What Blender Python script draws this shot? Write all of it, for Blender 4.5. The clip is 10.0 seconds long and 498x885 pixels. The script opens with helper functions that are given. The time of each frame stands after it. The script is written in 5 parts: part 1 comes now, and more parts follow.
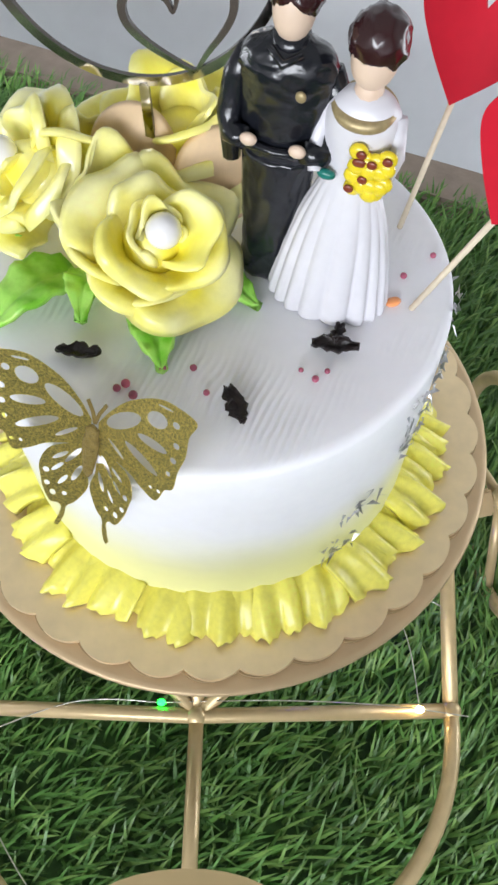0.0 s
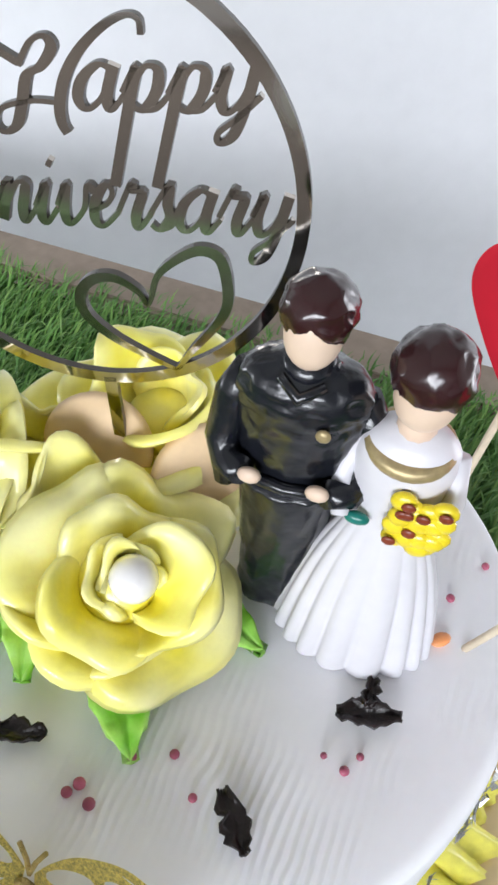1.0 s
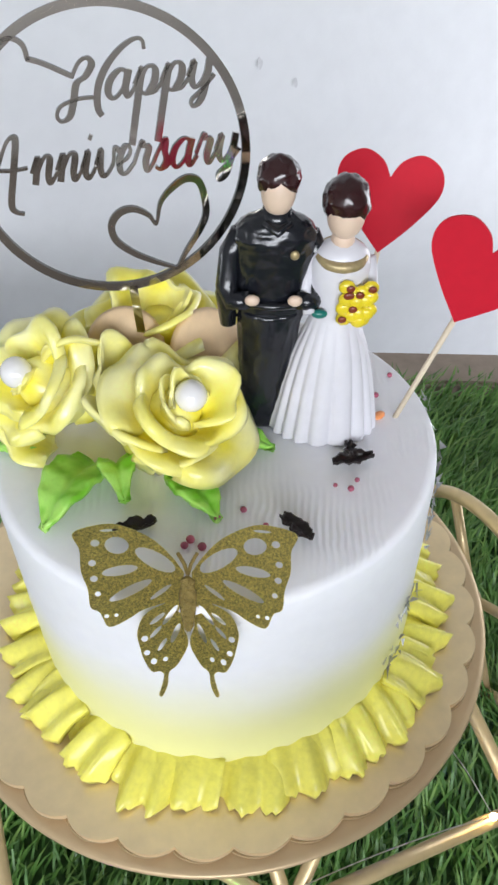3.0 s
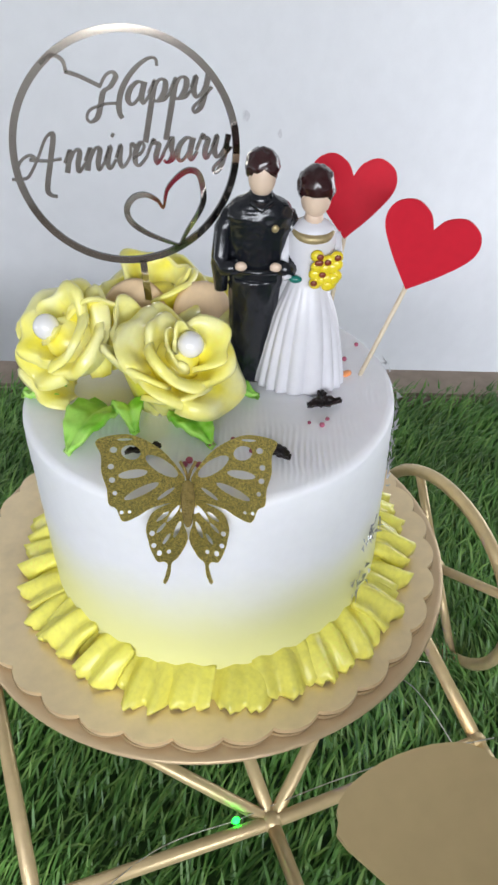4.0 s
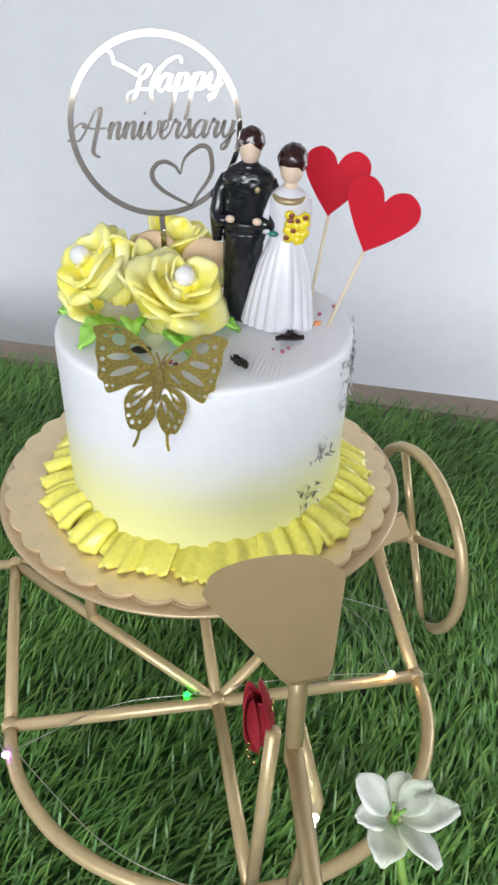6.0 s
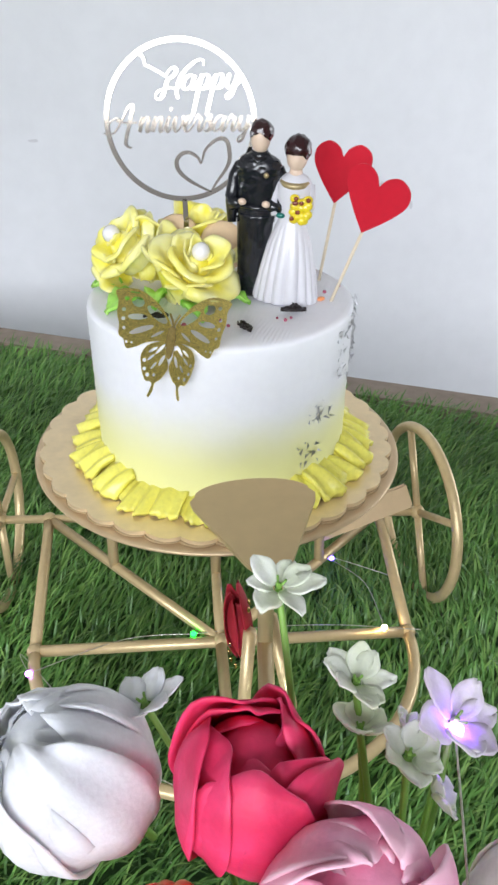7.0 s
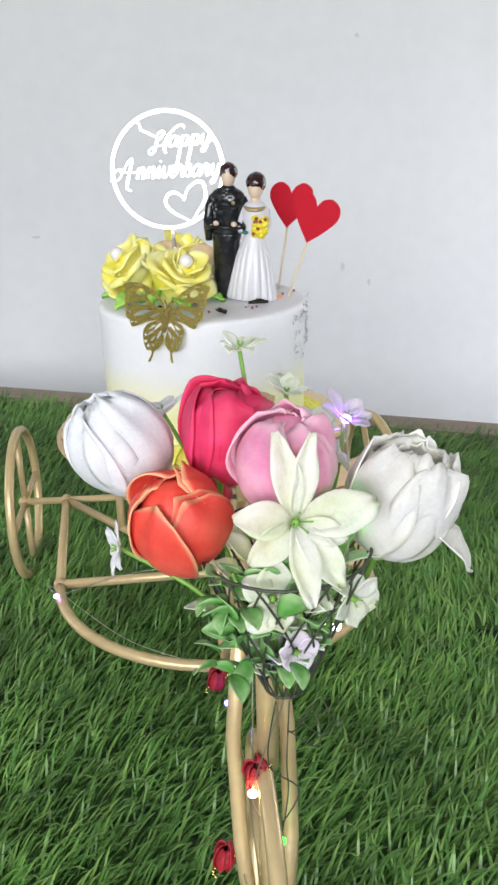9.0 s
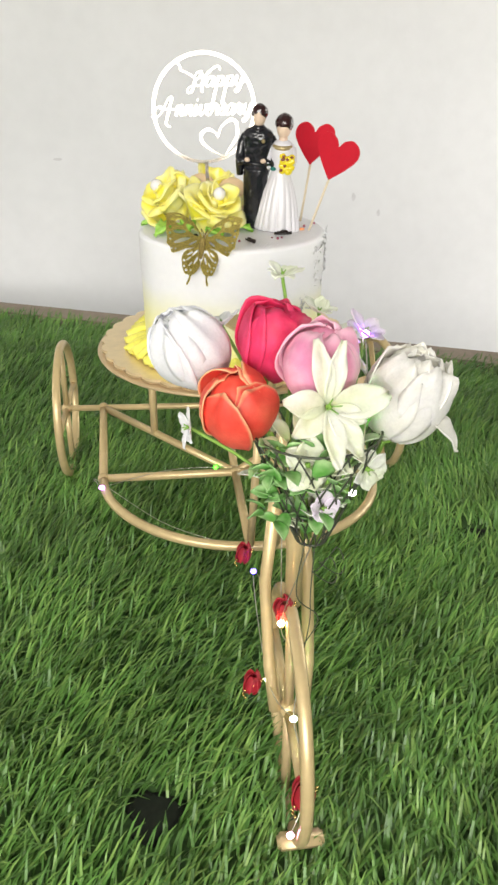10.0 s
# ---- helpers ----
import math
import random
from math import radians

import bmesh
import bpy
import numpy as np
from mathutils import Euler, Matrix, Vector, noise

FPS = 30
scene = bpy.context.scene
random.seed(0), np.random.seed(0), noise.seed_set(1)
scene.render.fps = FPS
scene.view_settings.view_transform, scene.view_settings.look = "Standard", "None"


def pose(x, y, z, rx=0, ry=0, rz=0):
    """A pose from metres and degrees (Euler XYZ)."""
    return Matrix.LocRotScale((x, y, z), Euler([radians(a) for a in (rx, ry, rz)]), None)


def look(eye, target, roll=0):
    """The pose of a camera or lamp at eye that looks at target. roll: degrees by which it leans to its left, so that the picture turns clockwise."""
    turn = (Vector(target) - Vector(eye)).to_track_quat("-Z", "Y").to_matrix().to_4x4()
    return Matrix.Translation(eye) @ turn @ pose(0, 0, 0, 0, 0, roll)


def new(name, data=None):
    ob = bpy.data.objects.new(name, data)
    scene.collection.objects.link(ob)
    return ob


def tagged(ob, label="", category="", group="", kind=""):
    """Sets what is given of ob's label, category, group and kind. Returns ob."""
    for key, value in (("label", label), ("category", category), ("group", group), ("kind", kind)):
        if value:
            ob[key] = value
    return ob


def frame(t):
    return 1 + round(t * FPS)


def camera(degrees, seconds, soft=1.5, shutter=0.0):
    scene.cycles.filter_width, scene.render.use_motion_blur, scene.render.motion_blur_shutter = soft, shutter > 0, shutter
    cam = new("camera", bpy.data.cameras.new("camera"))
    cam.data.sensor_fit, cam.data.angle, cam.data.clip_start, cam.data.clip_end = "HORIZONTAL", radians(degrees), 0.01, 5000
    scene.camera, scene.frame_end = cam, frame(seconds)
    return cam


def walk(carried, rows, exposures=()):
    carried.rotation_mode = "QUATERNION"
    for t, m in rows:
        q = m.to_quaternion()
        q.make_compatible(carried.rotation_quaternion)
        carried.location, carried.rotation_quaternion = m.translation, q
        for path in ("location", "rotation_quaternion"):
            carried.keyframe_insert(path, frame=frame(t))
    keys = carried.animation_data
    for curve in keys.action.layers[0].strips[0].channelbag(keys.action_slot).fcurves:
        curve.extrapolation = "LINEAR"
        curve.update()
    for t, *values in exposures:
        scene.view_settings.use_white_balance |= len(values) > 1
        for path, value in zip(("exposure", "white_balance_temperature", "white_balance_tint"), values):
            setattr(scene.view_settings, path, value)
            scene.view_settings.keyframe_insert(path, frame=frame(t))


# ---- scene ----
cam = camera(35.00, 10.0, soft=2.7)
PATH = [
    (0, (0.0069, -0.1954, 0.5180), (0.0160, 0.5865, -0.7621), 0.57),
    (0.5, (0.0015, -0.1200, 0.5088), (0.0365, 0.7334, -0.7243), 1.94),
    (1, (0.0047, -0.0975, 0.4973), (0.0337, 0.8871, -0.6339), 0.75),
    (1.5, (-0.0140, -0.1245, 0.5045), (0.2080, 0.8896, -0.5782), 3.49),
    (2, (-0.0538, -0.1500, 0.5313), (0.2489, 0.8847, -0.5116), -0.12),
    (2.5, (-0.0714, -0.1908, 0.5190), (0.3289, 0.8706, -0.4625), 0.22),
    (3, (-0.0801, -0.2243, 0.5133), (0.2943, 0.8287, -0.4873), -1.52),
    (3.2, (-0.0728, -0.2316, 0.5323), (0.2355, 0.7785, -0.5328), -4.39),
    (4.3, (-0.1198, -0.3243, 0.5123), (0.3206, 0.8060, -0.3701), 0.63),
    (4.5, (-0.1202, -0.3335, 0.5170), (0.2885, 0.8095, -0.3642), 2.12),
    (5, (-0.1164, -0.3690, 0.5064), (0.2217, 0.8080, -0.3597), 1.90),
    (5.5, (-0.0952, -0.4054, 0.5020), (0.1910, 0.7978, -0.3469), 1.13),
    (5.7, (-0.0875, -0.4205, 0.5013), (0.1936, 0.7923, -0.3354), 1.27),
    (6.8, (-0.0534, -0.5009, 0.4908), (0.1220, 0.7730, -0.2816), 0.60),
    (7, (-0.0537, -0.5166, 0.4907), (0.1091, 0.7572, -0.2845), 0.57),
    (7.5, (-0.0549, -0.5481, 0.4730), (0.1220, 0.7138, -0.3184), 0.51),
    (8, (-0.0648, -0.6118, 0.4692), (0.1382, 0.6697, -0.2834), 0.71),
    (8.5, (-0.0706, -0.6644, 0.4655), (0.1242, 0.6541, -0.2226), 0.27),
    (9, (-0.0723, -0.7054, 0.4469), (0.1280, 0.6633, -0.1331), -1.33),
    (9.5, (-0.0884, -0.7459, 0.4400), (0.1133, 0.6115, -0.1656), -0.94),
    (10, (-0.1089, -0.7969, 0.4746), (0.0851, 0.5137, -0.2286), 0.29),
]
walk(cam, [(t, look(eye, target, roll)) for t, eye, target, roll in PATH],
     exposures=[(0, 0.00, 6250, 12), (1.0, 0.12, 6250, 12), (2.0, -0.04, 6250, 12), (4.5, -0.30, 6250, 12), (7.0, -0.16, 6250, 12), (8.0, -0.28, 6300, 12), (9.2, -0.22, 6600, 11), (10, -0.10, 7250, 10)])
# ---- light: a bright window wall behind the camera, a weaker sky world ----
world = bpy.data.worlds.new("sky")
scene.world = world
world.use_nodes = True
wn = world.node_tree.nodes
sky = wn.new("ShaderNodeTexSky")
sky.sky_type, sky.sun_disc, sky.sun_elevation, sky.sun_rotation = "NISHITA", False, radians(35), radians(200)
world.node_tree.links.new(sky.outputs[0], wn["Background"].inputs[0])
wn["Background"].inputs[1].default_value = 0.12


def area_lamp(name, m, sx, sy, power, color):
    lamp = bpy.data.lights.new(name, "AREA")
    lamp.shape, lamp.size, lamp.size_y, lamp.energy, lamp.color = "RECTANGLE", sx, sy, power, color
    ob = new(name, lamp)
    ob.matrix_world = m
    return ob


area_lamp("window_daylight", look((-0.75, -2.34, 0.945), (-0.1, 0.0, 0.35)), 2.2, 0.82, 78, (0.95, 0.98, 1.0))
# added fill from the right to brighten the low wall; no door known there
area_lamp("glass_door_daylight", look((1.93, 0.42, -0.12), (0.0, 0.90, -0.25)), 0.9, 1.75, 28, (0.97, 0.98, 1.0))

# invented fill from the left, evens out the low part of the north wall
area_lamp("side_window_daylight", look((-1.94, 0.70, -0.25), (0.0, 0.95, -0.15)), 0.62, 0.95, 18, (0.95, 0.98, 1.0))


# ---- materials ----
def mat(name, color, rough=0.5, metal=0.0, vary=0.12, scale=40.0, bump=0.0, bump_scale=200.0, spec=0.5, coat=0.0, sss=0.0, random_piece=0.0):
    m = bpy.data.materials.new(name)
    m.use_nodes = True
    nt = m.node_tree
    b = nt.nodes["Principled BSDF"]
    b.inputs["Roughness"].default_value, b.inputs["Metallic"].default_value = rough, metal
    b.inputs["Specular IOR Level"].default_value = spec
    b.inputs["Coat Weight"].default_value = coat
    b.inputs["Coat Roughness"].default_value = 0.12
    if sss:
        b.inputs["Subsurface Weight"].default_value = sss
        b.inputs["Subsurface Radius"].default_value = (0.008, 0.008, 0.007)
        b.inputs["Subsurface Scale"].default_value = 0.5
    co = nt.nodes.new("ShaderNodeTexCoord")
    fine, broad = nt.nodes.new("ShaderNodeTexNoise"), nt.nodes.new("ShaderNodeTexNoise")
    for tex, s in ((fine, scale * 6), (broad, scale)):
        nt.links.new(co.outputs["Object"], tex.inputs["Vector"])
        tex.inputs["Scale"].default_value, tex.inputs["Detail"].default_value = s, 4
    add = nt.nodes.new("ShaderNodeMath")
    add.operation = "ADD"
    nt.links.new(fine.outputs[0], add.inputs[0])
    nt.links.new(broad.outputs[0], add.inputs[1])
    span = nt.nodes.new("ShaderNodeMapRange")
    span.inputs[1].default_value, span.inputs[2].default_value = 0.6, 1.4
    span.inputs[3].default_value, span.inputs[4].default_value = 1 - vary, 1 + vary
    nt.links.new(add.outputs[0], span.inputs[0])
    last = span.outputs[0]
    if random_piece:
        info = nt.nodes.new("ShaderNodeObjectInfo")
        rr = nt.nodes.new("ShaderNodeMapRange")
        rr.inputs[3].default_value, rr.inputs[4].default_value = 1 - random_piece, 1 + random_piece
        nt.links.new(info.outputs["Random"], rr.inputs[0])
        mul = nt.nodes.new("ShaderNodeMath")
        mul.operation = "MULTIPLY"
        nt.links.new(last, mul.inputs[0])
        nt.links.new(rr.outputs[0], mul.inputs[1])
        last = mul.outputs[0]
    tint = nt.nodes.new("ShaderNodeVectorMath")
    tint.operation = "SCALE"
    tint.inputs[0].default_value = color
    nt.links.new(last, tint.inputs["Scale"])
    nt.links.new(tint.outputs[0], b.inputs["Base Color"])
    if bump:
        bn, bt = nt.nodes.new("ShaderNodeBump"), nt.nodes.new("ShaderNodeTexNoise")
        nt.links.new(co.outputs["Object"], bt.inputs["Vector"])
        bt.inputs["Scale"].default_value, bt.inputs["Detail"].default_value = bump_scale, 5
        bn.inputs["Strength"].default_value, bn.inputs["Distance"].default_value = bump, 0.002
        nt.links.new(bt.outputs[0], bn.inputs["Height"])
        nt.links.new(bn.outputs[0], b.inputs["Normal"])
    return m


def glow(name, color, strength):
    m = bpy.data.materials.new(name)
    m.use_nodes = True
    b = m.node_tree.nodes["Principled BSDF"]
    b.inputs["Base Color"].default_value = (*color, 1)
    b.inputs["Emission Color"].default_value = (*color, 1)
    b.inputs["Emission Strength"].default_value = strength
    return m


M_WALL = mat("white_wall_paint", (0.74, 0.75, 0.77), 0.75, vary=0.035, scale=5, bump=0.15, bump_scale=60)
M_STRIP = mat("brown_board", (0.30, 0.235, 0.185), 0.7, vary=0.2, scale=12, bump=0.3, bump_scale=120)
M_SOIL = mat("grass_backing", (0.050, 0.115, 0.030), 0.9, vary=0.5, scale=30)
# dark and matt, so that the mirror topper reflects little light from it
M_DARK_SLAB = mat("dark_brown_reflected_slab", (0.075, 0.066, 0.058), 0.9, vary=0.2, scale=8, spec=0.1)
# for unseen walls and ceiling: darkened so less light bounces onto the cake's top
M_DARK_ROOM = mat("darkened_room_paint", (0.44, 0.43, 0.41), 0.8, vary=0.06, scale=3)
M_GOLD = mat("gold_spray_paint", (0.68, 0.52, 0.28), 0.34, metal=0.3, vary=0.10, scale=25, bump=0.06, bump_scale=500)
M_GOLD_FLAT = mat("matt_gold_board", (0.66, 0.49, 0.29), 0.40, metal=0.35, vary=0.06, scale=15, bump=0.05, bump_scale=400)
M_SEAT = mat("gold_seat_sheet", (0.70, 0.53, 0.27), 0.42, metal=0.35, vary=0.06, scale=18)
M_CARD = mat("gold_card", (0.88, 0.70, 0.44), 0.36, metal=0.5, vary=0.10, scale=20, bump=0.10, bump_scale=45)
M_CARD_EDGE = mat("card_edge", (0.42, 0.30, 0.16), 0.6, vary=0.1)
M_FIG_BLACK = mat("black_gloss_paint", (0.008, 0.009, 0.013), 0.25, vary=0.2, bump=0.25, bump_scale=180, coat=0.4)
M_SKIN = mat("figure_face_paint", (0.72, 0.55, 0.42), 0.45, vary=0.05)
M_HAIR = mat("dark_brown_paint", (0.028, 0.007, 0.008), 0.24, vary=0.2, coat=0.5)
M_DRESS = mat("pearl_white_paint", (0.66, 0.65, 0.69), 0.35, vary=0.04, coat=0.2)
M_HEART = mat("red_card", (0.54, 0.007, 0.024), 0.6, vary=0.08, scale=30, spec=0.25)
M_STICK = mat("bamboo_pick", (0.72, 0.62, 0.46), 0.6, vary=0.1, scale=60)
M_ACRYL_EDGE = mat("dark_acrylic_edge", (0.060, 0.048, 0.036), 0.25, vary=0.15)
M_MIRROR = mat("gold_mirror_acrylic", (0.60, 0.54, 0.48), 0.07, metal=1.0, vary=0.03)


# ---- building helpers ----
def mesh_ob(name, verts, faces, material, parent=None, label="", smooth=True):
    me = bpy.data.meshes.new(name)
    me.from_pydata([tuple(v) for v in verts], [], [tuple(f) for f in faces])
    me.update()
    bm = bmesh.new()
    bm.from_mesh(me)
    bmesh.ops.recalc_face_normals(bm, faces=bm.faces)
    bm.to_mesh(me)
    bm.free()
    if smooth:
        for p in me.polygons:
            p.use_smooth = True
    me.materials.append(material)
    ob = new(name, me)
    ob.parent = parent
    if label:
        tagged(ob, label)
    return ob


def part(name, bm, material, parent=None, label="", smooth=True):
    me = bpy.data.meshes.new(name)
    bmesh.ops.recalc_face_normals(bm, faces=bm.faces)
    bm.to_mesh(me)
    bm.free()
    for p in me.polygons:
        p.use_smooth = smooth
    me.materials.append(material)
    ob = new(name, me)
    ob.parent = parent
    if label:
        tagged(ob, label)
    return ob


def empty(name, label, category, group="", m=None):
    ob = new(name)
    ob.empty_display_size = 0.01
    if m is not None:
        ob.matrix_world = m
    return tagged(ob, label, category, group)


def box(bm, c, s, bevel=0.0):
    r = bmesh.ops.create_cube(bm, size=1, matrix=Matrix.Translation(c) @ Matrix.Diagonal((*s, 1)))
    if bevel:
        bmesh.ops.bevel(bm, geom=list({e for v in r["verts"] for e in v.link_edges}), offset=bevel, segments=2, affect="EDGES")
    return bm


def tube(bm, pts, radius, sides=10, closed=False, flat=1.0):
    """A swept round bar through pts; radius may be a list."""
    pts = [Vector(p) for p in pts]
    n = len(pts)
    rings = []
    up = None
    for i, p in enumerate(pts):
        a, b = pts[(i - 1) % n if closed else max(i - 1, 0)], pts[(i + 1) % n if closed else min(i + 1, n - 1)]
        d = (b - a).normalized()
        if up is None:
            up = d.orthogonal().normalized()
        up = (up - d * up.dot(d)).normalized()
        side = d.cross(up)
        r = radius[i] if isinstance(radius, (list, tuple)) else radius
        rings.append([bm.verts.new(p + (up * math.cos(k * 2 * math.pi / sides) + side * flat * math.sin(k * 2 * math.pi / sides)) * r) for k in range(sides)])
    for i in range(n if closed else n - 1):
        A, B = rings[i], rings[(i + 1) % n]
        off = 0
        if closed and i == n - 1:
            off = min(range(sides), key=lambda o: (A[0].co - B[o].co).length)
        for k in range(sides):
            bm.faces.new((A[k], A[(k + 1) % sides], B[(k + 1 + off) % sides], B[(k + off) % sides]))
    if not closed:
        bm.faces.new(rings[0])
        bm.faces.new(rings[-1])
    return bm


def lathe(profile, sides=48, squash=(1, 1), wave=None):
    """profile: (radius, height) rows turned round z; wave(angle, k) scales the radius."""
    bm = bmesh.new()
    rings = []
    for k, (r, z) in enumerate(profile):
        rings.append([bm.verts.new((r * squash[0] * (wave(2 * math.pi * i / sides, k) if wave else 1) * math.cos(2 * math.pi * i / sides),
                                    r * squash[1] * (wave(2 * math.pi * i / sides, k) if wave else 1) * math.sin(2 * math.pi * i / sides), z)) for i in range(sides)])
    for A, B in zip(rings, rings[1:]):
        for i in range(sides):
            bm.faces.new((A[i], A[(i + 1) % sides], B[(i + 1) % sides], B[i]))
    bm.faces.new(rings[0])
    bm.faces.new(rings[-1])
    return bm


def prism(outline, thick):
    """A flat plate from a 2D outline in x, z; thick in y."""
    bm = bmesh.new()
    a = [bm.verts.new((x, -thick / 2, z)) for x, z in outline]
    b = [bm.verts.new((x, thick / 2, z)) for x, z in outline]
    n = len(a)
    bmesh.ops.triangle_fill(bm, edges=[bm.edges.new((a[i], a[(i + 1) % n])) for i in range(n)], use_beauty=True)
    bmesh.ops.triangle_fill(bm, edges=[bm.edges.new((b[i], b[(i + 1) % n])) for i in range(n)], use_beauty=True)
    for i in range(n):
        bm.faces.new((a[i], a[(i + 1) % n], b[(i + 1) % n], b[i]))
    return bm


# ---- the setting ----
def edge_y(x):
    return 0.455 - 0.45 * x


bm = bmesh.new()
nx, ny = 40, 40
grid = [[bm.verts.new((-1.9 + 3.8 * i / nx, -0.86 + (edge_y(-1.9 + 3.8 * i / nx) + 0.86) * j / ny, 0.0)) for i in range(nx + 1)] for j in range(ny + 1)]
for j in range(ny):
    for i in range(nx):
        bm.faces.new((grid[j][i], grid[j][i + 1], grid[j + 1][i + 1], grid[j + 1][i]))
tagged(part("ground", bm, M_SOIL), "dark green backing of the artificial grass mat", "ground", kind="structure")

# unseen slab, added to keep the topper's reflection dark and free of green
bm = box(bmesh.new(), (0, -1.605, -0.03), (3.88, 1.49, 0.05), 0.004)
tagged(part("pavement", bm, M_DARK_SLAB, smooth=False), "unseen dark brown slab added in front of the grass mat for the topper's reflection", "floor", kind="structure")

yaw_edge = math.degrees(math.atan(-0.45))
bm = box(bmesh.new(), (0, 0, 0), (5.0, 0.055, 0.06), 0.004)
strip = tagged(part("trim", bm, M_STRIP, smooth=False), "worn brown board along the edge of the grass", "edging", kind="structure")
strip.matrix_world = pose(0, 0.455 + 0.034, -0.016, 0, 0, yaw_edge)


def wall(name, c, s, material, label):
    ob = part(name, box(bmesh.new(), (0, 0, 0), s), material, smooth=False)
    ob.matrix_world = Matrix.Translation(c)
    return tagged(ob, label, "wall", kind="structure")


w = wall("wall_north", (0, 0, 0), (6.0, 0.12, 3.6), M_WALL, "plain white painted wall with faint marks")
w.matrix_world = pose(0, 1.115, 0.75, 0, 0, -1)
# the gap in the east wall only makes room for the added lamp
wall("wall_east_low", (2.0, -0.6, -0.98), (0.1, 4.2, 0.14), M_DARK_ROOM, "plain painted side wall under the added east fill lamp")
wall("wall_east_high", (2.0, -0.6, 1.68), (0.1, 4.2, 1.74), M_DARK_ROOM, "plain painted side wall over the added east fill lamp")
wall("wall_east_front", (2.0, -1.4, -0.05), (0.1, 2.6, 1.72), M_DARK_ROOM, "plain painted side wall beside the added east fill lamp")
wall("wall_west", (-2.0, -1.175, 0.75), (0.1, 3.05, 3.6), M_DARK_ROOM, "plain painted side wall")
# west wall split round the invented fill lamp, not round a known window
wall("wall_west_low", (-2.0, 0.70, -0.90), (0.1, 0.69, 0.30), M_DARK_ROOM, "plain painted side wall under the added west fill lamp")
wall("wall_west_high", (-2.0, 0.70, 1.40), (0.1, 0.69, 2.30), M_DARK_ROOM, "plain painted side wall over the added west fill lamp")
wall("wall_west_back", (-2.0, 1.28, 0.75), (0.1, 0.46, 3.6), M_DARK_ROOM, "plain painted side wall beside the added west fill lamp")
# unseen, white unlike its neighbours so the mirror topper reflects something lighter
wall("wall_south_low", (0, -2.4, -0.25), (4.0, 0.1, 1.56), M_WALL, "plain wall under the window, whitened to lighten the topper's reflection")
wall("wall_south_high", (0, -2.4, 1.98), (4.0, 0.1, 1.24), M_DARK_ROOM, "plain painted wall over the window")
wall("wall_south_side", (1.2, -2.4, 0.945), (1.6, 0.1, 0.83), M_DARK_ROOM, "plain painted wall beside the window")
wall("ceiling", (0, -0.6, 2.6), (4.2, 4.2, 0.1), M_DARK_ROOM, "plain unseen ceiling, darkened to bounce less light")
# unseen floor, kept pale to bounce light onto the low north wall
wall("floor", (0, -0.6, -1.05), (4.2, 4.2, 0.1), M_WALL, "plain pale floor far below the grass")

# ---- tricycle cake stand ----
HUB = (-0.0195, -0.0965, 0.0655)
AX_L, AX_R = Vector((-0.1975, 0.0580, 0.0765)), Vector((0.1695, 0.0345, 0.0730))
J_LT, J_RT = AX_L.lerp(AX_R, 0.115), AX_L.lerp(AX_R, 0.90)
J_LB, J_RB = Vector((-0.1537, -0.0908, 0.0650)), Vector((0.1245, -0.0915, 0.0545))
stand = empty("tricycle_cake_stand", "gold painted metal tricycle cake stand standing on artificial grass", "cake stand")


def bar(name, pts, r, parent=stand, material=None, sides=10, flat=1.0, label=""):
    return part(name, tube(bmesh.new(), pts, r, sides, flat=flat), material or M_GOLD, parent, label)


bar("axle", [AX_L, AX_R], 0.0036)
bar("side_bar", [J_LT, J_LT + Vector((0, -0.02, -0.003)), J_LB], 0.0045)
bar("side_bar", [J_RT, J_RT + Vector((0, -0.02, -0.003)), J_RB], 0.0045)
bar("cross_bar", [J_LB, HUB, J_RB], 0.0042)
bar("diagonal_bar", [J_LT, HUB], 0.0040)
bar("diagonal_bar", [J_RT, HUB], 0.0040)
bar("rear_bar", [HUB, AX_L.lerp(AX_R, 0.5)], 0.0040)
ARC = [J_LB.lerp(J_RB, 0.5 + 0.5 * math.cos(a)) + Vector((0, 0.130 * math.sin(a), 0)) for a in [math.pi + k * math.pi / 32 for k in range(33)]]
bar("front_hoop", ARC, 0.0045)
bar("front_bar", [HUB, (-0.022, -0.2215, 0.0600)], 0.0042)
for k, (p, q) in enumerate(((J_LT, HUB), (J_RT, HUB))):
    f = Vector(p).lerp(Vector(q), 0.42)
    bar("upright", [f, f + Vector((0, 0.012, 0.092))], 0.0042)
f = Vector(HUB).lerp(AX_L.lerp(AX_R, 0.5), 0.5)
bar("upright", [f, f + Vector((0, 0, 0.092))], 0.0042)
for c in (HUB, J_LT, J_RT, J_LB, J_RB):
    bm = bmesh.new()
    bmesh.ops.create_icosphere(bm, subdivisions=2, radius=0.0062, matrix=Matrix.Translation(c))
    part("weld", bm, M_GOLD, stand)
bm = box(bmesh.new(), (0, 0, 0), (0.090, 0.004, 0.022), 0.0015)
fender = part("fender", bm, M_GOLD_FLAT, stand, smooth=False)
fender.matrix_world = pose(0.110, 0.012, 0.092, -20, -17, 6)


